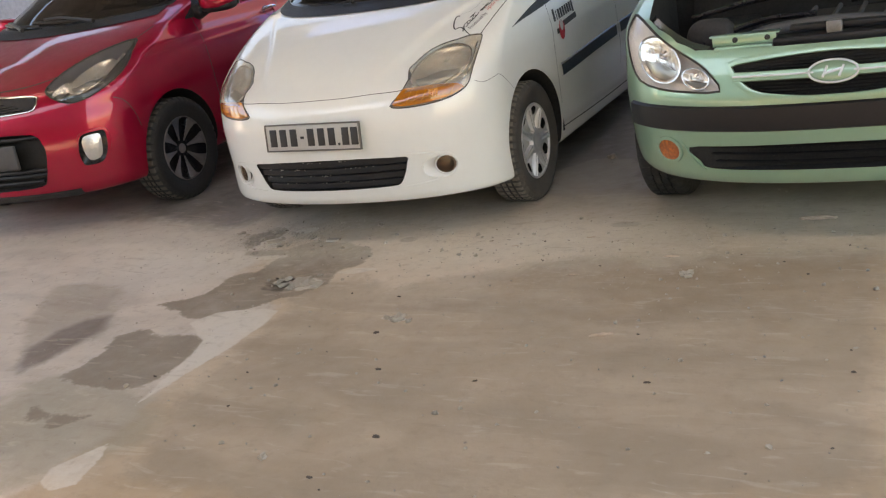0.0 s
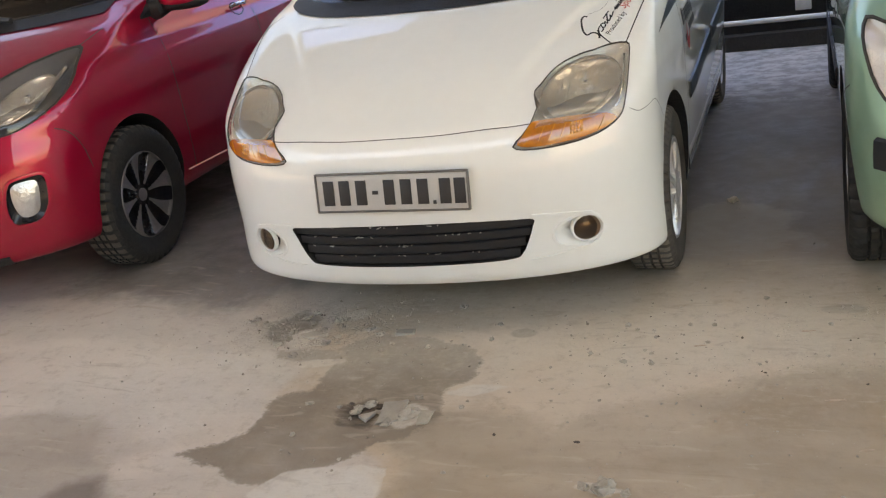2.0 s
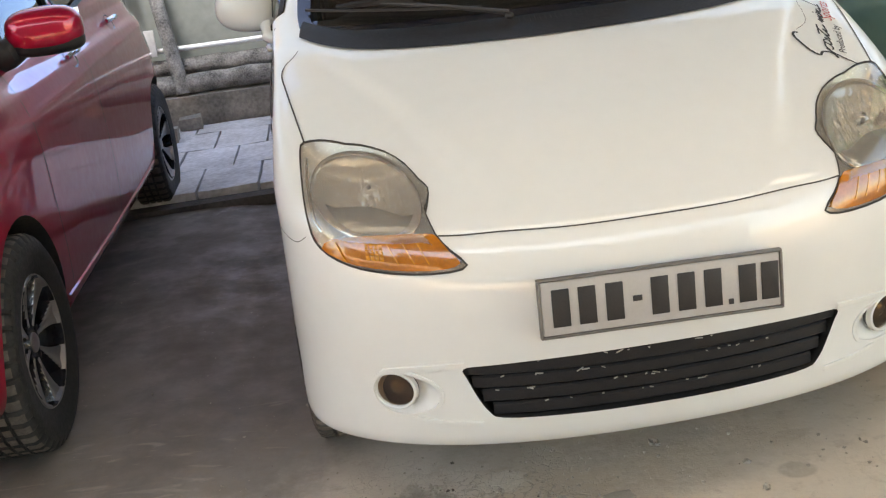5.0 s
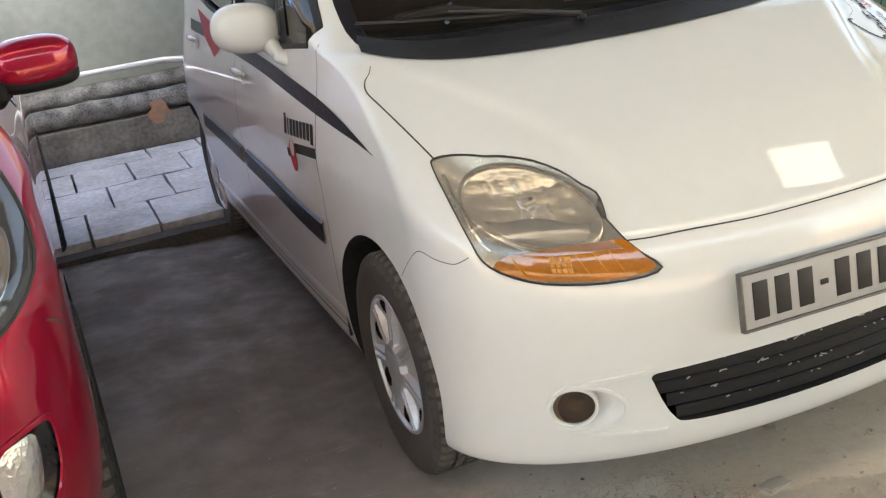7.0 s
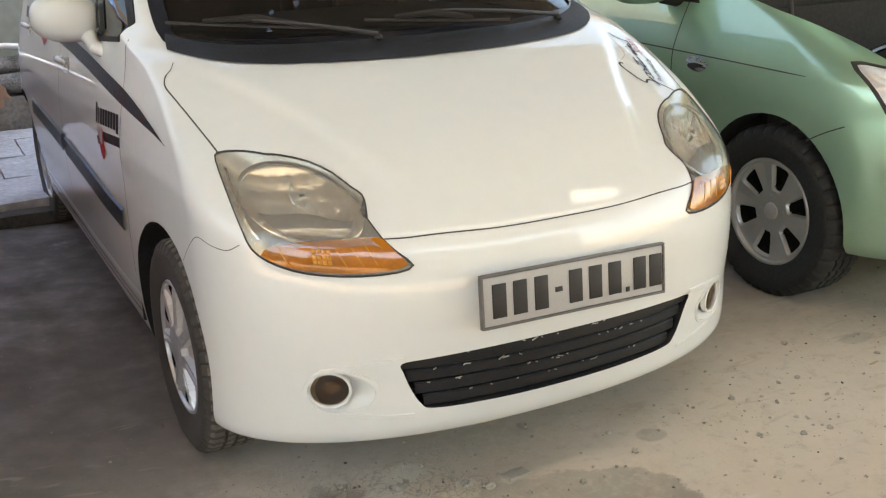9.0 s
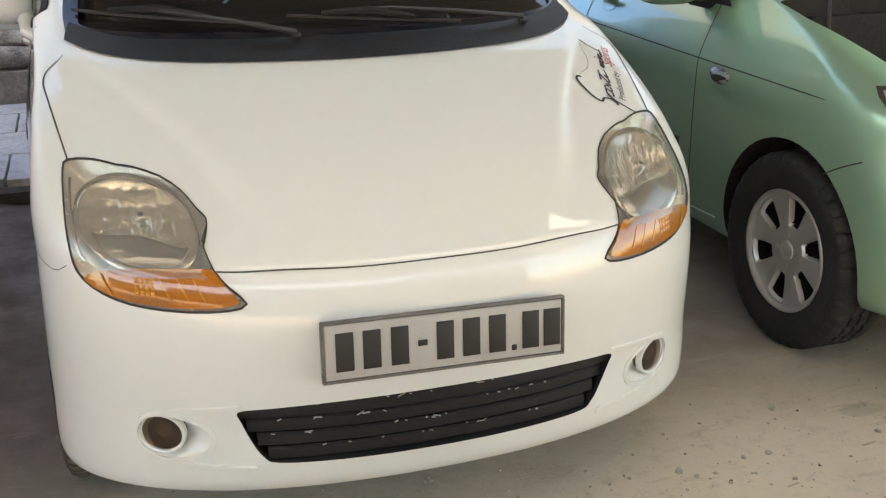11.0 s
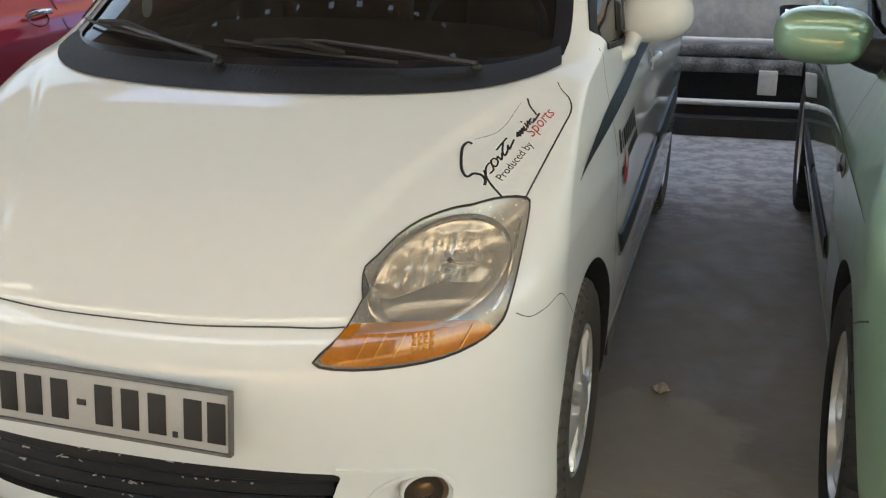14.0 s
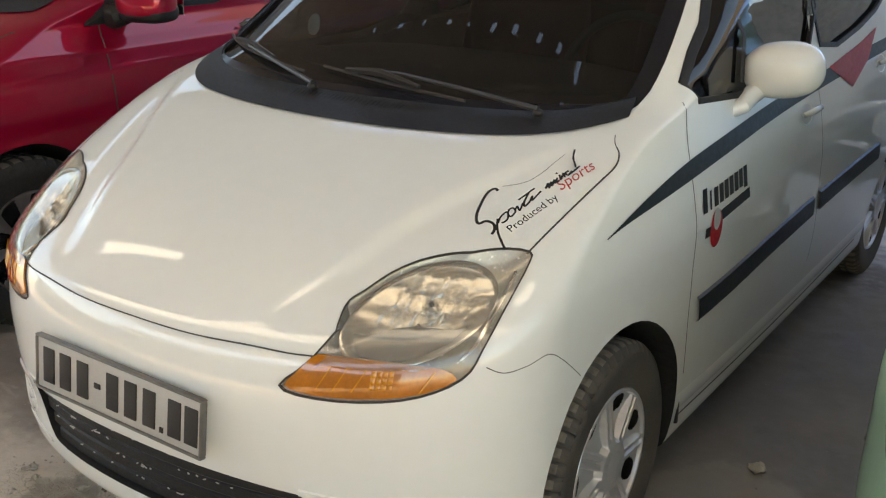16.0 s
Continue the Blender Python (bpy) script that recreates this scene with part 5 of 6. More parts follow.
        part("slam_panel", slam, "green", car, "pale green slam panel piece")
        for x in (.22, .33):
            part("bolt", lathe([(.0005, .010), (.008, .009), (.010, 0)], 10, None, "Y"), "soot_black", car).matrix_local = Matrix.Translation((s * x, .112, .724)) @ Matrix.Rotation(math.pi, 4, "Z")
    part("radiator_cover", solid((.40, .09, .030), (0, .135, .705), .008), "black", car)
    part("latch_shelf", solid((.36, .05, .018), (.03, .165, .740), .005), "black", car)
    part("hood_latch", solid((.05, .03, .05), (0, .125, .735), .004), "metal", car)
    part("radiator", solid((.66, .05, .26), (0, .225, .56), .01), "soot_black", car)
    part("engine_cover", solid((.46, .30, .12), (.05, .55, .66), .03), "soot_black", car, "dusty engine cover")
    for k in range(5):
        part("engine_rib", tube([(-.13 + .09 * k, .43, .722), (-.13 + .09 * k, .68, .726)], .009, 8), "dark_grey", car)
    part("intake_pipe", tube(smooth_line([(-.38, .36, .66), (-.25, .38, .70), (.0, .40, .71), (.2, .42, .69)]), .026, 12), "dark_grey", car)
    part("battery", solid((.20, .17, .16), (.46, .60, .66), .008), "soot_black", car)
    part("washer_tank", blob((-.48, .42, .66), (.09, .07, .10), 3.5, 20, 10), "cabin", car)
    part("air_box", solid((.20, .22, .12), (-.44, .62, .66), .02), "black", car)
    for pts in ([(-.5, .36, .68), (-.3, .46, .73), (-.1, .44, .74)], [(.35, .40, .66), (.42, .5, .74), (.2, .62, .76), (.0, .7, .74)], [(-.6, .62, .74), (-.3, .72, .78), (.1, .74, .78), (.5, .70, .76)]):
        part("hose", tube(smooth_line(pts), .012, 8), "gloss_black", car)
    part("firewall", solid((1.30, .03, .40), (0, .90, .72), .005), "liner", car)
    for s in (1, -1):
        part("lamp_cover", grid_mesh([[Vector((s * x, F(x, z).y + .012 + d, z - .006 + d * .12)) for x, z in ((.43, .700), (.50, .716), (.56, .742), (.62, .768), (.67, .790))] for d in (0, .03, .06)]), "gloss_black", car, "dark plastic cover behind the headlight")
        part("hinge", tube([(s * .66, .80, .88), (s * .63, .85, .98), (s * .60, .90, 1.04)], .009, 8), "soot_black", car)
    # hood, raised about its rear edge
    hood = new("hood")
    hood.parent = car
    tagged(hood, "raised hood with a dark ribbed underside")
    hood.matrix_local = Matrix.Translation((0, .93, 1.03)) @ Matrix.Rotation(radians(-62), 4, "X")
    rows = []
    for j in range(13):
        v = j / 12
        half = .70 - .24 * max(0, v - .45) ** 1.4 / .55 ** 1.4
        rows.append([(half * (k / 10 - 1), -.80 * v - .03 * v * (1 - (k / 10 - 1) ** 2), .03 * (1 - (k / 10 - 1) ** 2) * (1 - v * .3)) for k in range(21)])
    skin = grid_mesh(rows)
    bmesh.ops.recalc_face_normals(skin, faces=skin.faces)
    under = bmesh.ops.duplicate(skin, geom=skin.verts[:] + skin.edges[:] + skin.faces[:])["geom"]
    for v in under:
        if isinstance(v, bmesh.types.BMVert):
            v.co.z -= .012
    part("hood_panel", skin, "green", hood)
    for pts in ([(-.55, -.1, -.02), (0, -.42, .005), (.55, -.1, -.02)], [(-.55, -.72, -.03), (-.60, -.1, -.03)], [(.5, -.72, -.03), (.60, -.1, -.03)], [(-.5, -.74, -.03), (.5, -.74, -.03)], [(-.45, -.70, -.02), (0, -.42, .005), (.45, -.70, -.02)]):
        part("hood_rib", tube(pts, .022, 8), "green", hood)
    part("insulation", solid((.95, .55, .012), (0, -.40, -.012), .004), "liner", hood, "dark felt insulation")
    part("prop_rod", tube([(.56, .30, .78), (.50, .62, 1.45)], .006, 8), "metal", car, "thin steel prop rod")
    part("dashboard", blob((0, 1.36, .93), (.66, .26, .10), 3, 36, 12), "cabin", car)
    steering(car, .36, 1.58, 1.0)
    seats(car, 1.95)
    wheels(car, "six", .289, .186, .175, 36, [(s * .828, WY + k * WB) for s in (1, -1) for k in (0, 1)], ("clean_tyre", "dull_silver", "hole", "clean_tyre"), ("black tyre", "six-spoke silver alloy rim"))


green_car()


# ---- the red hatchback ----
def red_car():
    body = Body([(.185, .16, .66, .5, 3.45), (.192, .085, .71, .5, 3.50), (.21, .04, .75, .5, 3.53), (.27, .018, .78, .5, 3.56), (.36, .006, .792, .5, 3.58), (.46, .0, .797, .5, 3.59), (.56, .004, .797, .5, 3.59), (.63, .018, .797, .5, 3.58), (.69, .04, .797, .48, 3.57),
                 (.735, .075, .795, .46, 3.55), (.77, .135, .792, .43, 3.53), (.81, .225, .788, .40, 3.51), (.855, .337, .790, .36, 3.50), (.87, .378, .786, .35, 3.50), (.91, .50, .770, .32, 3.48), (.95, .63, .755, .30, 3.47), (.985, .75, .753, .32, 3.46), (1.02, .83, .745, .38, 3.45), (1.1, .96, .716, .42, 3.42), (1.2, 1.13, .676, .45, 3.36),
                 (1.3, 1.31, .632, .5, 3.29), (1.38, 1.49, .61, .55, 3.19), (1.44, 1.70, .55, .6, 3.02), (1.475, 2.05, .34, .6, 2.7)], 2.3, 0.0,
                shoulder=lambda y, z: .40 * max(0, min(z, .885) - .79 - .02 * (y - 1.1)) * rise(.75, 1.2, y))
    car = thing("red_hatchback", "glossy red small hatchback with black alloy wheels", "car", pose(-2.185, .05, .032))
    F = lambda x, z, l=0.0: body.front(x, z, l)
    T = lambda x, y, l=0.0: body.top(x, y, l)
    lamp = smooth_poly([(.478, .762), (.50, .735), (.545, .705), (.604, .676), (.66, .676), (.715, .700), (.758, .742), (.766, .79), (.752, .85), (.725, .895), (.69, .902), (.63, .888), (.562, .860), (.50, .815)], 2)
    nose = smooth_poly([(0, .748), (.25, .742), (.43, .730), (.458, .712), (.452, .682), (.42, .665), (.25, .660), (0, .655), (-.25, .660), (-.42, .665), (-.452, .682), (-.458, .712), (-.43, .730), (-.25, .742)], 3)
    lower = smooth_poly([(0, .565), (.24, .562), (.42, .550), (.462, .50), (.468, .44), (.43, .32), (.385, .278), (.2, .268), (0, .266), (-.2, .268), (-.385, .278), (-.43, .32), (-.468, .44), (-.462, .50), (-.42, .550), (-.24, .562)], 3)
    foglamp = smooth_poly([(.630, .505), (.675, .520), (.722, .515), (.728, .46), (.718, .40), (.69, .352), (.64, .345), (.612, .362), (.610, .43)], 3)
    screen = smooth_poly([(0, 1.0), (.42, 1.005), (.63, 1.03), (.64, 1.07), (.61, 1.17), (.565, 1.28), (.51, 1.37), (.28, 1.395), (0, 1.40), (-.28, 1.395), (-.51, 1.37), (-.565, 1.28), (-.61, 1.17), (-.64, 1.07), (-.63, 1.03), (-.42, 1.005)], 3)
    wins = [[(1.18, 1.0), (1.86, 1.01), (1.87, 1.37), (1.66, 1.355), (1.42, 1.23)], [(1.96, 1.015), (2.55, 1.06), (2.70, 1.18), (2.60, 1.34), (1.96, 1.37)]]
    WY, WR, WB = .735, .280, 2.385
    cut = [prism(screen, "Y", .5, 2.95, 2), prism([(-.62, .34), (.62, .34), (.62, 1.03), (-.62, 1.03)], "Y", 1.40, 2.95, 2), prism(nose, "Y", -.3, .16, 1), prism(lower, "Y", -.3, .12, 1)]
    cut += [prism(smooth_poly(w, 3), "X", -1.2, 1.2, 2) for w in wins]
    for s in (1, -1):
        cut += [prism([(s * x, z) for x, z in lamp], "Y", -.3, .66, 1), prism([(s * x, z) for x, z in foglamp], "Y", -.3, .30, 1), drum((WY, WR + .02), .303, s * .50, s * 1.1, 48, 1), drum((WY + WB, WR + .01), .303, s * .50, s * 1.1, 48, 1)]
    body.shell("body", cut, ["red", "liner", "cabin"], car, "glossy deep red bodywork")
    g = new("grille")
    g.parent = car
    tagged(g, "narrow black nose grille in a chrome surround")
    part("grille_mesh", prism(nose, "Y", .10, .115, 0), "black", g)
    for z in (.672, .686, .700, .714, .728):
        part("slat", tube([F(-.43 + .86 * k / 14, z, -.03) for k in range(15)], .003, 6), "gloss_black", g)
    part("grille_surround", band(nose, F, .009, .001, True, thick=.006), "chrome", g, "chrome surround")
    low = new("lower_grille")
    low.parent = car
    part("lower_mesh", prism(lower, "Y", .09, .105, 0), "liner", low)
    part("plate_holder", solid((.62, .02, .13), (0, .022, .445), .006), "dark_grey", low, "blank grey plate holder")
    for z in (.30, .335, .36, .535):
        half = .40 + .06 * (z > .32)
        part("slat", tube([F(-half + 2 * half * k / 14, z, -.02) for k in range(15)], .010, 8), "black", low)
    part("lower_lip", band([(-.56 + 1.12 * k / 40, .222) for k in range(41)], F, .03, .001, thick=.008), "black", car)
    part("hood_gap", band(smooth_line([(-.52, .805), (-.35, .775), (0, .765), (.35, .775), (.52, .805)]), F, .005, .0012), "seam", car)
    for s in (1, -1):
        S = lambda y, z, l=0.0, s=s: body.flank(y, z, s, l)
        mine = [(s * x, z) for x, z in lamp]
        hl = part("headlight", patch(mine, F, -.07, 8, -.004, round_up=3), "smoky_bezel", car, "swept-back headlight with a dark grey bezel")
        part("seal", band(mine, F, .006, .001, True, thick=.002), "grime", hl)
        part("lens", patch(mine, F, .012, 8, .001), "clean_lens", hl).visible_shadow = False
        fluted(hl, F, s * .662, .775, .066, .062, s * .25, .030, -.006, .018, .005)
        fluted(hl, F, s * .565, .738, .036, .034, s * .10, .020, -.010, .014, .004)
        part("bezel_strip", tube(smooth_line([F(s * .60, .715, -.02), F(s * .66, .73, -.02), F(s * .71, .79, -.02), F(s * .72, .86, -.02)]), .009, 8), "reflector", hl)
        fg = [(s * x, z) for x, z in foglamp]
        fog = part("fog_lamp", patch(fg, F, -.03, 5, -.002, round_up=2.5), "gloss_black", car, "upright fog lamp in a black recess")
        part("fog_rim", band(fg, F, .012, .001, True, thick=.004), "red", fog)
        part("fog_lens", patch(smooth_poly([(s * .640, .495), (s * .680, .503), (s * .706, .49), (s * .702, .42), (s * .685, .375), (s * .645, .372), (s * .632, .43)], 3), F, .008, 4, -.016, .02), "clear_prism", fog, "clear fog lens")
        part("hood_gap", band(smooth_line([(s * .70, .60), (s * .715, .70), (s * .722, .80)]), T, .005, .0012), "seam", car)
        g2 = band(smooth_line([(1.12, .98), (1.10, .80), (1.11, .60), (1.12, .42), (1.14, .27)]), S, .005, .0012)
        part("door_gap", g2, "seam", car)
        g2 = band(smooth_line([(1.92, 1.0), (1.93, .8), (1.95, .5), (1.95, .27)]), S, .005, .0012)
        part("door_gap", g2, "seam", car)
        g2 = band(smooth_line([(.33, .66), (.38, .63), (.42, .56), (.44, .48)]), S, .004, .0012)
        part("bumper_gap", g2, "seam", car)
        part("sill", band(smooth_line([(1.07, .262), (1.6, .25), (2.2, .25), (2.76, .262)]), S, .04, .0002, thick=.006), "red", car)
        for y, z in ((1.80, .862), (2.62, .90)):
            h = new("door_handle")
            h.parent = car
            part("handle_cup", patch(oval(y, z, .055, .030, 24), S, -.012, 4, .002, round_up=1.5), "gloss_black", h)
            pts = [S(y + d, z + .006, l) for d, l in ((-.07, .012), (-.05, .026), (0, .030), (.05, .026), (.07, .012))]
            part("handle_bar", tube(pts, [.008, .010, .011, .010, .008], 10), "chrome", h, "chrome handle")
        side_glass(car, body, wins, s)
        mirror(car, body, s, (1.18, .955), (s * .850, 1.22, 1.010), (.105, .072, .065), "red", "red mirror housing over a black lower edge")
    xs = [-.66 + 1.32 * k / 40 for k in range(41)]
    part("cowl", sheet([(x, .968 + .018 * (abs(x) / .6) ** 2) for x in xs], [(x * .98, 1.004 + .02 * (abs(x) / .6) ** 2) for x in xs], F, .004, 5), "black", car, "black cowl panel")
    part("windscreen", patch(screen, F, .012, 9, -.004), "tinted", car, "dark tinted windscreen glass").visible_shadow = False
    part("screen_border", band(screen, F, .034, .0018, True), "gloss_black", car)
    for px, tx in ((.30, -.22), (-.25, -.58)):
        wp = new("wiper")
        wp.parent = car
        part("arm", tube([F(px, 1.0, .016), F((px + tx) / 2, 1.03, .03), F(tx + .12, 1.03, .03)], [.012, .009, .007], 8), "black", wp)
        part("blade", tube([F(tx + .45 * k / 10, 1.035 - .02 * k / 10, .012) for k in range(11)], .007, 6), "black", wp)
    part("dashboard", blob((0, 1.30, .93), (.62, .26, .10), 3, 36, 12), "cabin", car)
    steering(car, .34, 1.50, 1.0)
    seats(car, 1.88)
    wheels(car, "dark_alloy", .282, .180, .165, 42, [(s * .800, WY + k * WB) for s in (1, -1) for k in (0, 1)], ("clean_tyre", "gunmetal", "gloss_black", "clean_tread"), ("ribbed tyre", "black alloy rim with machined spokes"))


red_car()


# ---- the back of the shed ----
M["slab"] = material("pale_slab", (0.76, 0.77, 0.80), 0.7, vary=0.35, scale=4, dark=(0.34, 0.34, 0.35), bump=0.5, bump_scale=50)
M["concrete"] = material("old_concrete", (0.31, 0.29, 0.26), 0.85, vary=0.5, scale=5, dark=(0.085, 0.08, 0.072), bump=0.6, bump_scale=40)
M["dark_concrete"] = material("dirty_dark_concrete", (0.10, 0.092, 0.085), 0.9, vary=0.6, scale=6, bump=0.6, bump_scale=40)
M["plaster"] = material("grey_plaster", (0.72, 0.71, 0.70), 0.9, vary=0.4, scale=3.0, bump=0.4, bump_scale=30, dark=(0.40, 0.395, 0.39))
M["tarp"] = material("grey_green_sheet", (0.27, 0.285, 0.26), 0.7, vary=0.35, scale=1.8)
M["soot"] = material("black_timber", (0.03, 0.029, 0.029), 0.8, vary=0.4, scale=14, bump=0.6, bump_scale=60)
M["log"] = material("mouldy_log", (0.36, 0.35, 0.34), 0.9, vary=0.75, scale=11, bump=0.9, bump_scale=50, dark=(0.02, 0.02, 0.02))
M["roof"] = material("roof_sheet", (0.20, 0.20, 0.20), 0.6, vary=0.3, scale=2)
M["leaf"] = material("dry_leaf", (0.48, 0.26, 0.17), 0.8, vary=0.3, scale=30)
M["litter"] = material("pale_litter", (0.46, 0.41, 0.34), 0.8, vary=0.25, scale=30)
M["splinter"] = material("pale_splinter", (0.56, 0.43, 0.33), 0.8, vary=0.3, scale=40)
M["dirt"] = material("dark_dirt", (0.14, 0.11, 0.088), 0.9, vary=0.4, scale=40)
M["stone"] = material("pebble", (0.44, 0.39, 0.33), 0.9, vary=0.4, scale=30)


def sheeting_material(name, low, high, milky):
    """Thin plastic that daylight shines through."""
    m = bpy.data.materials.new(name)
    m.use_nodes = True
    n, li = m.node_tree.nodes, m.node_tree.links
    b, thin, mix, tex, ramp = n.new("ShaderNodeBsdfTransparent"), n.new("ShaderNodeBsdfTranslucent"), n.new("ShaderNodeMixShader"), n.new("ShaderNodeTexNoise"), n.new("ShaderNodeMix")
    ramp.data_type = "RGBA"
    ramp.inputs[6].default_value, ramp.inputs[7].default_value = (*low, 1), (*high, 1)
    tex.inputs["Scale"].default_value = 1.5
    li.new(tex.outputs[0], ramp.inputs[0])
    n.remove(n["Principled BSDF"])
    li.new(ramp.outputs[2], b.inputs[0])
    li.new(ramp.outputs[2], thin.inputs[0])
    mix.inputs[0].default_value = milky
    li.new(b.outputs[0], mix.inputs[1])
    li.new(thin.outputs[0], mix.inputs[2])
    li.new(mix.outputs[0], n["Material Output"].inputs[0])
    return m


M["sheeting"] = sheeting_material("blue_sheeting", (0.34, 0.52, 0.97), (0.44, 0.63, 1.0), 0.2)
M["fibreglass"] = sheeting_material("milky_fibreglass", (0.72, 0.74, 0.70), (0.84, 0.85, 0.82), 0.97)


def rough_block(size, at, seed, cuts=6, amount=.012):
    """A block with an uneven, chipped surface."""
    bm = bmesh.new()
    bmesh.ops.create_cube(bm, size=1)
    bmesh.ops.subdivide_edges(bm, edges=bm.edges[:], cuts=cuts, use_grid_fill=True)
    for v in bm.verts:
        p = Vector((v.co.x * size[0], v.co.y * size[1], v.co.z * size[2]))
        v.co = p + noise.noise_vector((p + Vector((seed * 7.3, seed, 0))) * 6) * amount + Vector(at)
    return bm


def back_of_shed():
    rnd = random.Random(11)
    # paved strip behind the red car
    ys = [3.03, 3.50, 3.97, 4.44, 4.72]
    strip = thing("paved_strip", "pale broken concrete slabs behind the cars", "pavement", kind="structure")
    for j, (a, b) in enumerate(zip(ys, ys[1:])):
        x = -3.6 + (j % 2) * .14
        while x < -.45:
            w = rnd.choice((.29, .29, .58))
            bm = rough_block((w - .012, b - a - .012, .05), (x + w / 2, (a + b) / 2, .062 + rnd.uniform(-.003, .003)), rnd.random() * 50, 5, .006)
            part("slab", bm, "slab", strip, "", 50)
            x += w
    kerb = rough_block((8.0, .10, .05), (-4.5, 2.975, .030), 3, 20, .012)
    tagged(part("kerb", kerb, "dark_concrete", None, "", 50), "low worn concrete kerb", "kerb", kind="structure")
    # low wall, taller on the paved side
    tagged(part("low_wall", rough_block((8.4, .24, .36), (-4.15, 4.86, .09), 8, 24, .016), "concrete", None, "", 50), "low stained concrete wall", "wall", kind="structure")
    tagged(part("pit_edge", rough_block((6.5, .10, .13), (3.35, 4.42, .035), 5, 20, .010), "soot", None, "", 50), "blackened timber edge board", "edge board", kind="structure")
    # plain black sheet filling the gap behind the rails
    tagged(part("pit_back", solid((6.5, .06, .48), (3.35, 4.90, .19), .004), "soot"), "black backing behind the rails", "backing", kind="structure")
    for n in range(9):
        at = (-1.75 + rnd.uniform(-.15, .3), 4.30 + rnd.uniform(-.1, .4), .12)
        s = rnd.uniform(.05, .12)
        tagged(part("rubble", rough_block((s * 1.4, s, s * .8), at, rnd.random() * 90, 3, .02), "concrete", None, "", 50), "broken lump of concrete on the slabs", "rubble", "rubble by the wall")
    # stacked logs and pipes
    for k, (x0, x1, y, z, r) in enumerate(((-4.2, -.30, 4.84, .335, .060), (-4.0, -.28, 4.93, .430, .052), (-.25, 4.0, 4.66, .340, .042), (.0, 4.2, 4.69, .420, .036), (-.2, 3.8, 4.80, .38, .04))):
        pts = [(x0 + (x1 - x0) * j / 30, y + .012 * noise.noise((j * .5, k, 0)), z + .014 * noise.noise((j * .4, k, 9))) for j in range(31)]
        bm = tube(pts, [r * (1 + .16 * noise.noise((j * .9, k, 4))) for j in range(31)], 14)
        for v in bm.verts:
            v.co += noise.noise_vector(v.co * 22) * .007
        tagged(part("log", bm, "log", None, "", 50), "old dark pole lying along the back wall", "log", "poles along the back")
    # steel rails
    for z, x0, x1, y in ((.545, -5.0, -.62, 4.90), (.49, .55, 5.0, 4.56), (.17, -.2, 5.0, 4.46)):
        tagged(part("rail", tube([(x0, y, z), (x1, y, z)], .017, 12), "steel"), "shiny steel rail along the back", "rail", "steel rails")
    tagged(part("rail", tube([(-.62, 4.90, .545), (-.2, 4.80, .50), (.2, 4.68, .48), (.55, 4.56, .49)], .017, 12), "steel"), "shiny steel rail along the back", "rail", "steel rails")
    for x in (-3.0, 2.6, 3.8):
        tagged(part("rail_post", tube([(x, 4.58 if x > 0 else 4.92, -.02), (x, 4.58 if x > 0 else 4.92, .50 if x > 0 else .54)], .016, 10), "steel"), "upright steel post of the rail", "post", "rail posts")
    tagged(part("switch_box", solid((.10, .05, .13), (1.13, 4.60, .262), .006), "plaster"), "small pale box on the rails", "box")
    tagged(part("black_bucket", lathe([(.0005, .60), (.085, .60), (.10, .66), (.11, .78), (.10, .78), (.09, .66)], 24, None, "Z"), "soot"), "black bucket on the rails", "bucket").location = (1.27, 4.80, -.13)
    tagged(part("dry_leaf", patch(smooth_poly([(-.07, 0), (-.04, .04), (-.05, .07), (0, .075), (.04, .06), (.05, .02), (.07, -.02), (.03, -.05), (-.02, -.06), (-.05, -.04)], 2), lambda u, v, l=0.0: Vector((-.72 + u, 4.72 + .02 * math.sin(u * 40), .275 + v)), 0, 4), "leaf"), "orange dry leaf caught on the poles", "leaf")
    # leaning poles behind the red car
    for x, dx in ((-1.50, .12), (-1.85, -.08)):
        tagged(part("leaning_pole", tube([(x, 4.80, .28), (x - dx, 4.98, 1.2), (x - 1.6 * dx, 5.02, 1.9)], [.045, .04, .035], 12), "log"), "pale mouldy pole leaning on the wall", "pole", "leaning poles")
    tagged(part("notice_board", solid((.20, .02, .16), (-1.72, 4.86, .60), .003), "plaster"), "small grey board by the wall", "board")
    # walls
    tagged(part("wall_back_left", rough_block((9, .12, 1.50), (-4.6, 5.12, .70), 4, 20, .01), "tarp", None, "", 50), "grey-green sheet wall", "wall", kind="structure")
    tagged(part("wall_back_right", rough_block((9, .12, 1.30), (4.4, 5.12, .60), 6, 20, .01), "plaster", None, "", 50), "stained grey plaster wall", "wall", kind="structure")
    # unseen see-through blue sheeting above the back walls, added for blue reflections in paint
    for name, x in (("wall_sheeting_left", -3.6), ("wall_sheeting_right", 3.2)):
        rows = [[(x - 3.4 + 6.8 * k / 68, 5.20 + .02 * math.sin(k * 2 * math.pi / 4), z) for k in range(69)] for z in (1.2, 1.6, 2.0, 2.35)]
        tagged(part(name, grid_mesh(rows), M["sheeting"], None, "", 60), "unseen see-through blue corrugated sheeting added above the back wall for reflections", "wall", kind="structure")
    # unseen dark sheet, added to keep the sky out of the car windows
    rows = [[(-7 + 14 * k / 112, 5.22 + .02 * math.sin(k * math.pi / 2), z) for k in range(113)] for z in (2.34, 2.8, 3.3)]
    tagged(part("unseen_wall_upper", grid_mesh(rows), "roof", None, "", 60), "dark corrugated sheet added out of view above the back wall to block sky", "wall", kind="structure")
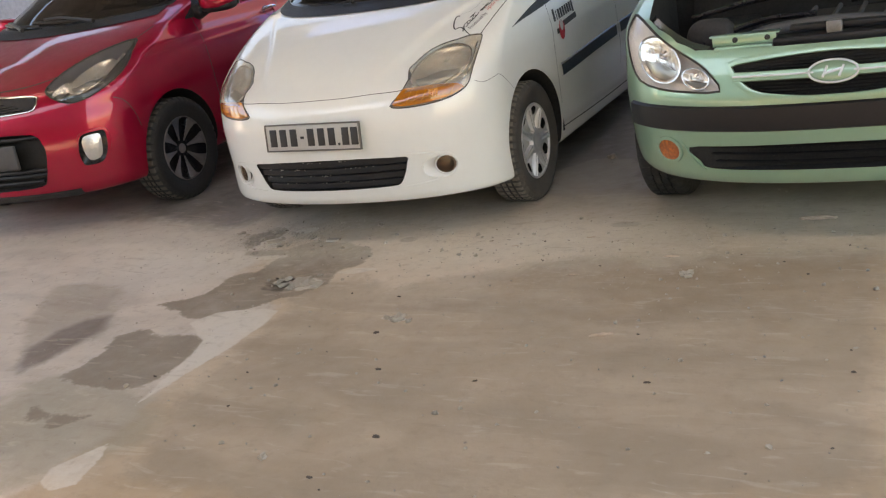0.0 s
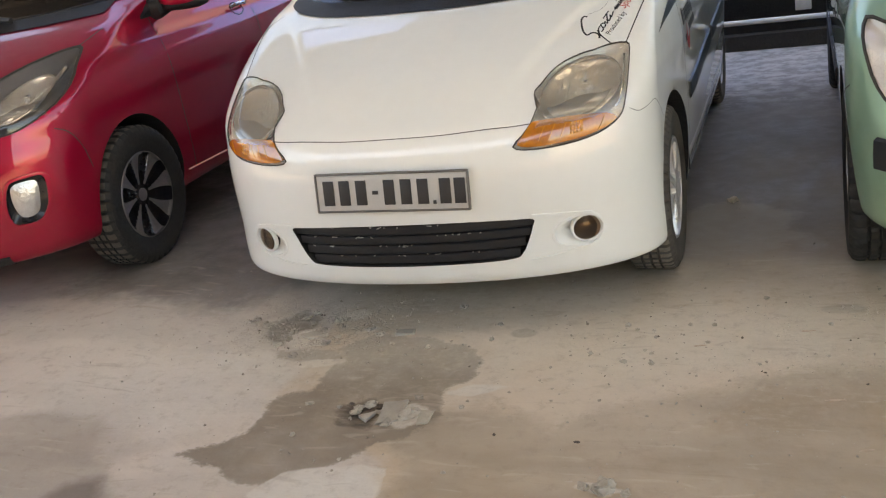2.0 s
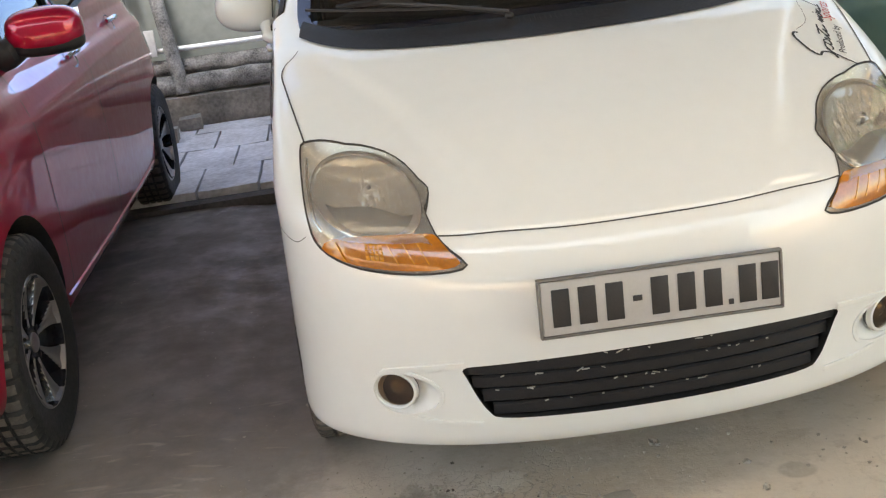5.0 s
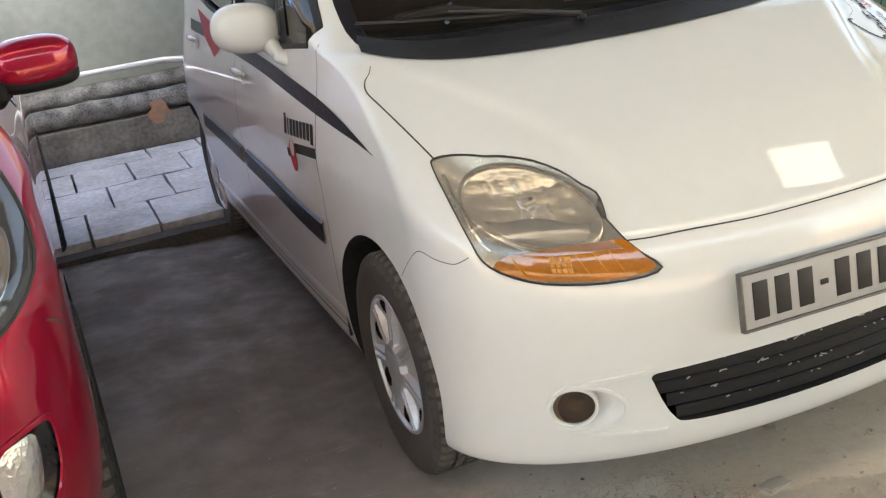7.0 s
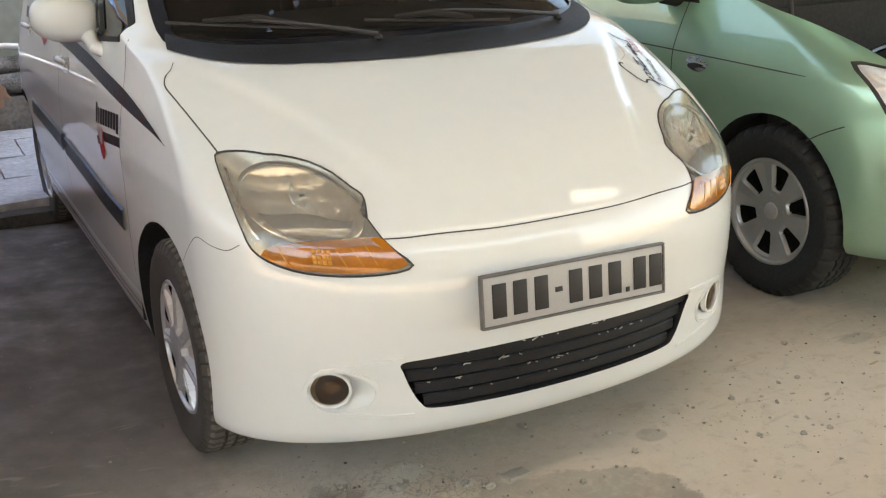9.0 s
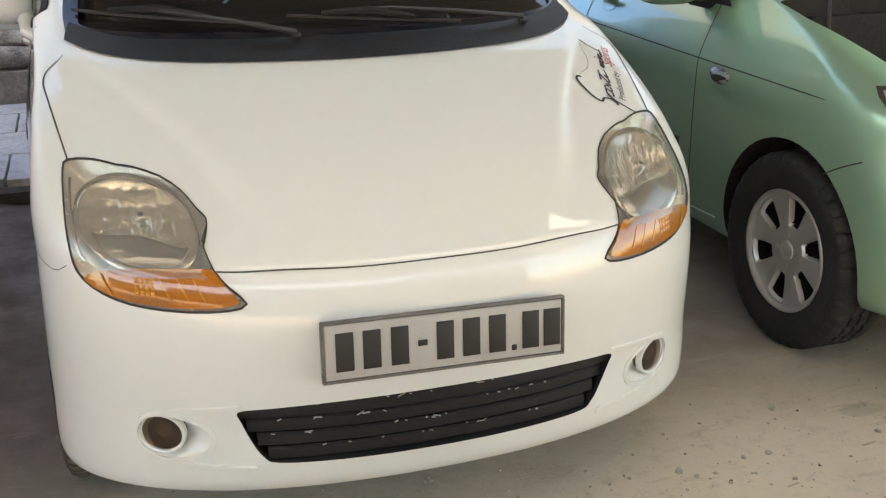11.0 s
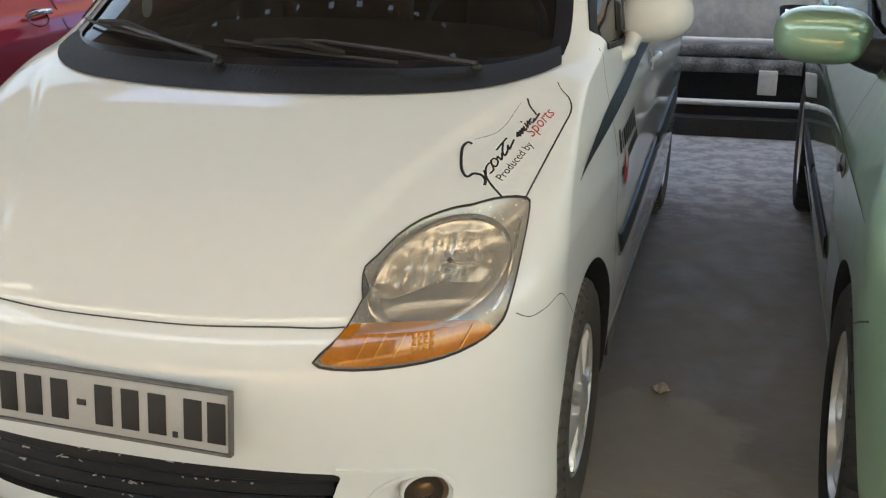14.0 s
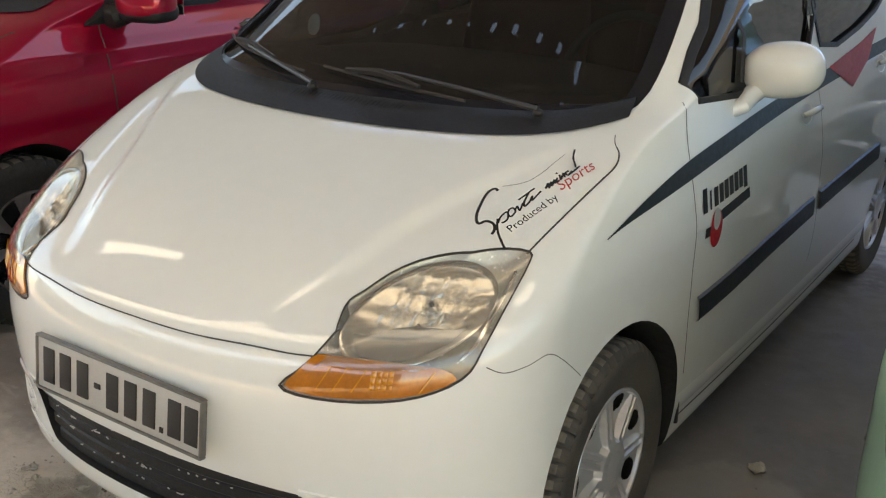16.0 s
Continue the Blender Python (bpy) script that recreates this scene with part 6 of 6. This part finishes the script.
    # roof on posts, open to the yard
    def roof_z(x, y):
        return 3.50 + .05 * y + .018 * math.sin(x * 2 * math.pi / .5)
    rf = bmesh.new()
    screws = {1.40: [-2.14 + .262 * k for k in range(16)], 2.30: [-1.9 + .55 * k for k in range(6)]}
    # unseen roof openings, placed by the highlights they give on the paint
    skylights = ((-4.2, -2.8, -.10, .02), (1.95, 2.6, .02, .32), (-2.9, -1.5, 2.8, 3.55))
    edges = [-.6, -.10, .02, .32, .8, 1.38, 1.425, 1.9, 2.28, 2.325, 2.8, 3.55, 3.7]
    for a, b in zip(edges, edges[1:]):
        narrow = b - a < .05
        n = 432 if narrow or .5 > b > -.05 or b == 3.55 else 108
        row = [[rf.verts.new((-6.3 + 10.8 * k / n, y, roof_z(-6.3 + 10.8 * k / n, y))) for k in range(n + 1)] for y in (a, b)]
        for k in range(n):
            x = -6.3 + 10.8 * (k + .5) / n
            if narrow and any(abs(x - q) < .020 for y, qs in screws.items() if abs(y - a) < .05 for q in qs):
                continue
            if any(x0 < x < x1 and y0 - .01 < (a + b) / 2 < y1 + .01 for x0, x1, y0, y1 in skylights):
                continue
            rf.faces.new((row[0][k], row[0][k + 1], row[1][k + 1], row[1][k]))
    # these added sheets diffuse the sun and brighten the roof openings
    for x0, x1, y0, y1 in skylights + ((-4.5, 4.5, -1.08, -.58),):
        n = int((x1 - x0) / .125)
        rows = [[(x0 - .03 + (x1 - x0 + .06) * k / n, y, 3.575 + .05 * y + .018 * math.sin((x0 + (x1 - x0) * k / n) * 4 * math.pi)) for k in range(n + 1)] for y in (y0 - .02, y1 + .02)]
        tagged(part("roof_light", grid_mesh(rows), "sheeting" if y1 > 3 else "fibreglass", None, "", 60), "thin plastic sheet added out of view to bring daylight through the roof", "roof light", "roof lights", "structure")
    tagged(part("roof", rf, "roof", None, "", 50), "dark corrugated roof sheet with screw holes", "roof", kind="structure")
    # unseen; its edges set how much light reaches the yard
    rows = [[(-6 + 12 * k / 96, y, 3.75 + .018 * math.sin((-6 + 12 * k / 96) * 4 * math.pi)) for k in range(97)] for y in (-5.7, -5, -3.7, -2.6, -1.6, -1.05)]
    tagged(part("front_roof", grid_mesh(rows), "roof", None, "", 50), "corrugated roof sheet over the yard", "roof", kind="structure")
    # unseen yard walls, added to shape the reflections in the bumpers
    tagged(part("unseen_wall_opposite", solid((13.6, .2, 3.3), (-1.8, -7.2, 1.65), .01), "tarp"), "plain grey wall added out of view across the yard to shape the light", "wall", kind="structure")
    tagged(part("unseen_wall_yard_left", solid((.16, 5.4, 1.9), (-8.2, -4.4, .95), .01), "tarp"), "plain grey yard wall added out of view to shape reflections", "wall", kind="structure")
    # unseen side walls, added to cut the light from left and right
    for name, x in (("wall_left", -6.3), ("unseen_wall_right", 6.3)):
        tagged(part(name, solid((.12, 3.0, 2.2), (x, 3.6, 1.1)), "plaster"), "plain grey side wall added out of view to limit the light", "wall", kind="structure")
    # unseen sheet, added to block sky from the red car's windscreen
    rows = [[(-6.3 + .02 * math.sin(k * math.pi / 2), 2.1 + 3.0 * k / 25, z) for k in range(26)] for z in (2.18, 2.8, 3.5)]
    tagged(part("unseen_wall_left_upper", grid_mesh(rows), "roof", None, "", 60), "dark corrugated sheet added out of view above the side wall to block sky", "wall", kind="structure")
    for x in (-5.8, 5.8):
        tagged(part("roof_post", tube([(x, -.3, 0), (x, -.3, 3.72)], .06, 12), "steel"), "steel post under the roof", "post", "roof posts")


back_of_shed()


def litter():
    rnd = random.Random(21)
    # crumbly scraps, splinters, pebbles and dark bits that stand out
    def lump(name, label, category, group, x, y, size, seed, amount, mat, turn=0.0):
        bm = bmesh.new()
        bmesh.ops.create_icosphere(bm, subdivisions=3, radius=.62)
        for v in bm.verts:
            p = Vector((v.co.x * size[0], v.co.y * size[1], v.co.z * size[2]))
            v.co = p + noise.noise_vector(v.co * 2.6 + Vector((seed, seed * .7, 0))) * amount * 1.3 + Vector((0, 0, size[2] * .35))
        bm.transform(Matrix.Translation((x, y, ground_z(x, y))) @ Matrix.Rotation(turn, 4, "Z"))
        tagged(part(name, bm, mat, None, "", 60), label, category, group)
    for x, y, s in ((1.61, -.28, .040), (.69, -.71, .045), (.64, -.71, .022), (.74, -.73, .02), (.11, -.41, .042), (.05, -.43, .02), (.02, -.39, .016), (-.21, .14, .022), (-.50, .03, .026), (.76, -1.65, .022)):
        lump("scrap", "crumbly pale cement scrap on the floor", "scrap", "scraps on the floor", x, y, (s * 1.3, s * .8, s * .28), rnd.random() * 99, s * .30, "litter", rnd.uniform(0, 3))
    for x, y, s, turn in ((1.97, .29, .11, .05), (1.46, -.79, .065, .35), (1.13, .12, .035, .1), (.84, .02, .03, .2), (1.51, -.10, .05, .05), (1.19, -.28, .04, .1), (1.25, -.51, .03, .3)):
        lump("wood_chip", "splinter of pale wood on the floor", "wood chip", "chips on the floor", x, y, (s, s * .16, s * .09), rnd.random() * 99, s * .05, "splinter", turn)
    for x, y in ((1.53, -.33), (1.61, -.41), (1.48, -.70), (1.55, -.68), (2.04, .14), (1.66, .11), (1.71, -.08), (1.41, -.06), (1.90, -.18), (2.19, -.24), (2.07, -.37), (2.02, -.43), (2.23, -.40), (1.75, -.95), (1.21, -1.31), (1.74, -1.45), (2.07, -1.39), (-.11, -.37), (-.18, -.53), (.58, -1.60), (1.15, -1.35), (-.04, -1.32), (.53, -1.25), (.22, .16), (.22, .05), (.03, .0), (.65, .12), (.70, .12), (.62, .15), (.80, .16), (.72, -.10), (.64, -.09), (1.19, .16), (1.01, .35), (.86, .04), (.87, .16), (.54, -.04)):
        q = rnd.uniform(.008, .015)
        lump("pebble", "small pale pebble on the dirty floor", "pebble", "pebbles on the floor", x, y, (q, q * .8, q * .6), rnd.random() * 99, q * .35, "litter", rnd.uniform(0, 3))
    for k in range(30):
        cx, cy, sx, sy = ((-.48, .14, .11, .09), (.08, -.40, .10, .05), (-.30, .12, .16, .12))[k % 3]
        q = rnd.uniform(.010, .026)
        lump("cement_chip", "flat chip of broken cement crust", "cement chip", "chips of the broken crust", rnd.gauss(cx, sx), rnd.gauss(cy, sy), (q * 1.3, q * .9, q * .30), rnd.random() * 99, q * .30, rnd.choice(("litter", "litter", "stone", "stone")), rnd.uniform(0, 3))
    for poly in ([(.035, -.46), (.015, -.345), (.085, -.33), (.088, -.44)], [(.135, -.385), (.175, -.39), (.18, -.45), (.15, -.46)], [(-.03, -.42), (.01, -.39), (.0, -.45)], [(-.12, .13), (-.055, .135), (-.05, .10), (-.11, .09)], [(-.45, .10), (-.40, .125), (-.36, .09), (-.42, .07)]):
        bm = prism([p for q in zip(poly, poly[1:] + poly[:1]) for p in (q[0], (q[0][0] * .55 + q[1][0] * .45, q[0][1] * .55 + q[1][1] * .45))], "Z", -.004, .006, 0)
        bmesh.ops.bevel(bm, geom=bm.edges[:], offset=.0015, segments=1, affect="EDGES")
        for v in bm.verts:
            v.co += noise.noise_vector(v.co * 40) * .005 + Vector((0, 0, ground_z(v.co.x, v.co.y)))
        tagged(part("cement_flake", bm, "litter", None, "", 30), "flat pale flake of the broken cement crust", "cement flake", "flakes of the broken crust")
    lump("pebble", "white stone lying between the cars", "pebble", "pebbles on the floor", .86, 1.29, (.036, .028, .022), 4, .010, "litter")
    for x, y in ((.83, -1.11), (1.69, -1.09), (.59, -.52), (.67, -.84), (.96, -1.72), (1.04, -1.50), (.02, -1.24), (.01, -.36), (-.08, -.35), (1.18, -1.14)):
        q = rnd.uniform(.010, .018)
        lump("dirt_chip", "dark chip of dirt on the floor", "dirt chip", "dark chips on the floor", x, y, (q * 1.1, q * .45, q * .3), rnd.random() * 99, q * .3, "dirt", rnd.uniform(-.4, .4))
    grit = bmesh.new()
    for k in range(800):
        x, y = rnd.uniform(-1.8, 3.2), rnd.gauss(-.35, .9)
        if not -3 < y < 4.4:
            continue
        s = rnd.choice((.0015, .002, .002, .003, .003, .004, .006))
        z = ground_z(x, y)
        pts = [(x + rnd.uniform(-s, s), y + rnd.uniform(-s, s), z + rnd.uniform(0, s)) for _ in range(5)]
        vs = [grit.verts.new(p) for p in pts + [(x, y, z + s * 1.1), (x, y, z - .002)]]
        for a, b in ((0, 1), (1, 2), (2, 3), (3, 4), (4, 0)):
            grit.faces.new((vs[a], vs[b], vs[5]))
            grit.faces.new((vs[a], vs[b], vs[6]))
    tagged(part("grit", grit, "stone", None, "", 0), "fine grit and crumbs scattered over the floor", "grit", kind="stuff")

    # crumbs gathered before the bumpers and round the broken crust
    for name, mat, label, count in (("pale_crumbs", "litter", "pale cement crumbs strewn before the bumpers", 420), ("brown_crumbs", "stone", "brown crumbs strewn before the bumpers", 600), ("dark_crumbs", "dirt", "dark crumbs strewn before the bumpers", 60)):
        bm = bmesh.new()
        for k in range(count):
            if k % 3 == 0:
                x, y = rnd.gauss(-.42, .16), rnd.gauss(.14, .14)
            elif k % 3 == 1:
                x, y = rnd.uniform(.3, 2.2), rnd.gauss(.05, .22)
            else:
                x, y = rnd.uniform(-1.0, 1.6), rnd.gauss(.05, .30)
            s = rnd.choice((.0015, .002, .0025, .003, .004, .0055))
            if name != "brown_crumbs" and k % 4 == 0:
                x, y, s = rnd.uniform(.0, 2.5), rnd.uniform(-1.8, .1), rnd.choice((.004, .005, .006, .008))
            z = ground_z(x, y)
            n = 5
            ring = [bm.verts.new((x + s * rnd.uniform(.6, 1.2) * math.cos(2 * math.pi * j / n), y + s * rnd.uniform(.6, 1.2) * math.sin(2 * math.pi * j / n), z + rnd.uniform(-.001, s * .5))) for j in range(n)]
            top = bm.verts.new((x + rnd.uniform(-s, s) * .4, y + rnd.uniform(-s, s) * .4, z + s * rnd.uniform(.6, 1.1)))
            low = bm.verts.new((x, y, z - .003))
            for j in range(n):
                bm.faces.new((ring[j], ring[(j + 1) % n], top))
                bm.faces.new((ring[(j + 1) % n], ring[j], low))
        tagged(part(name, bm, mat, None, "", 0), label, "crumbs", kind="stuff")


litter()
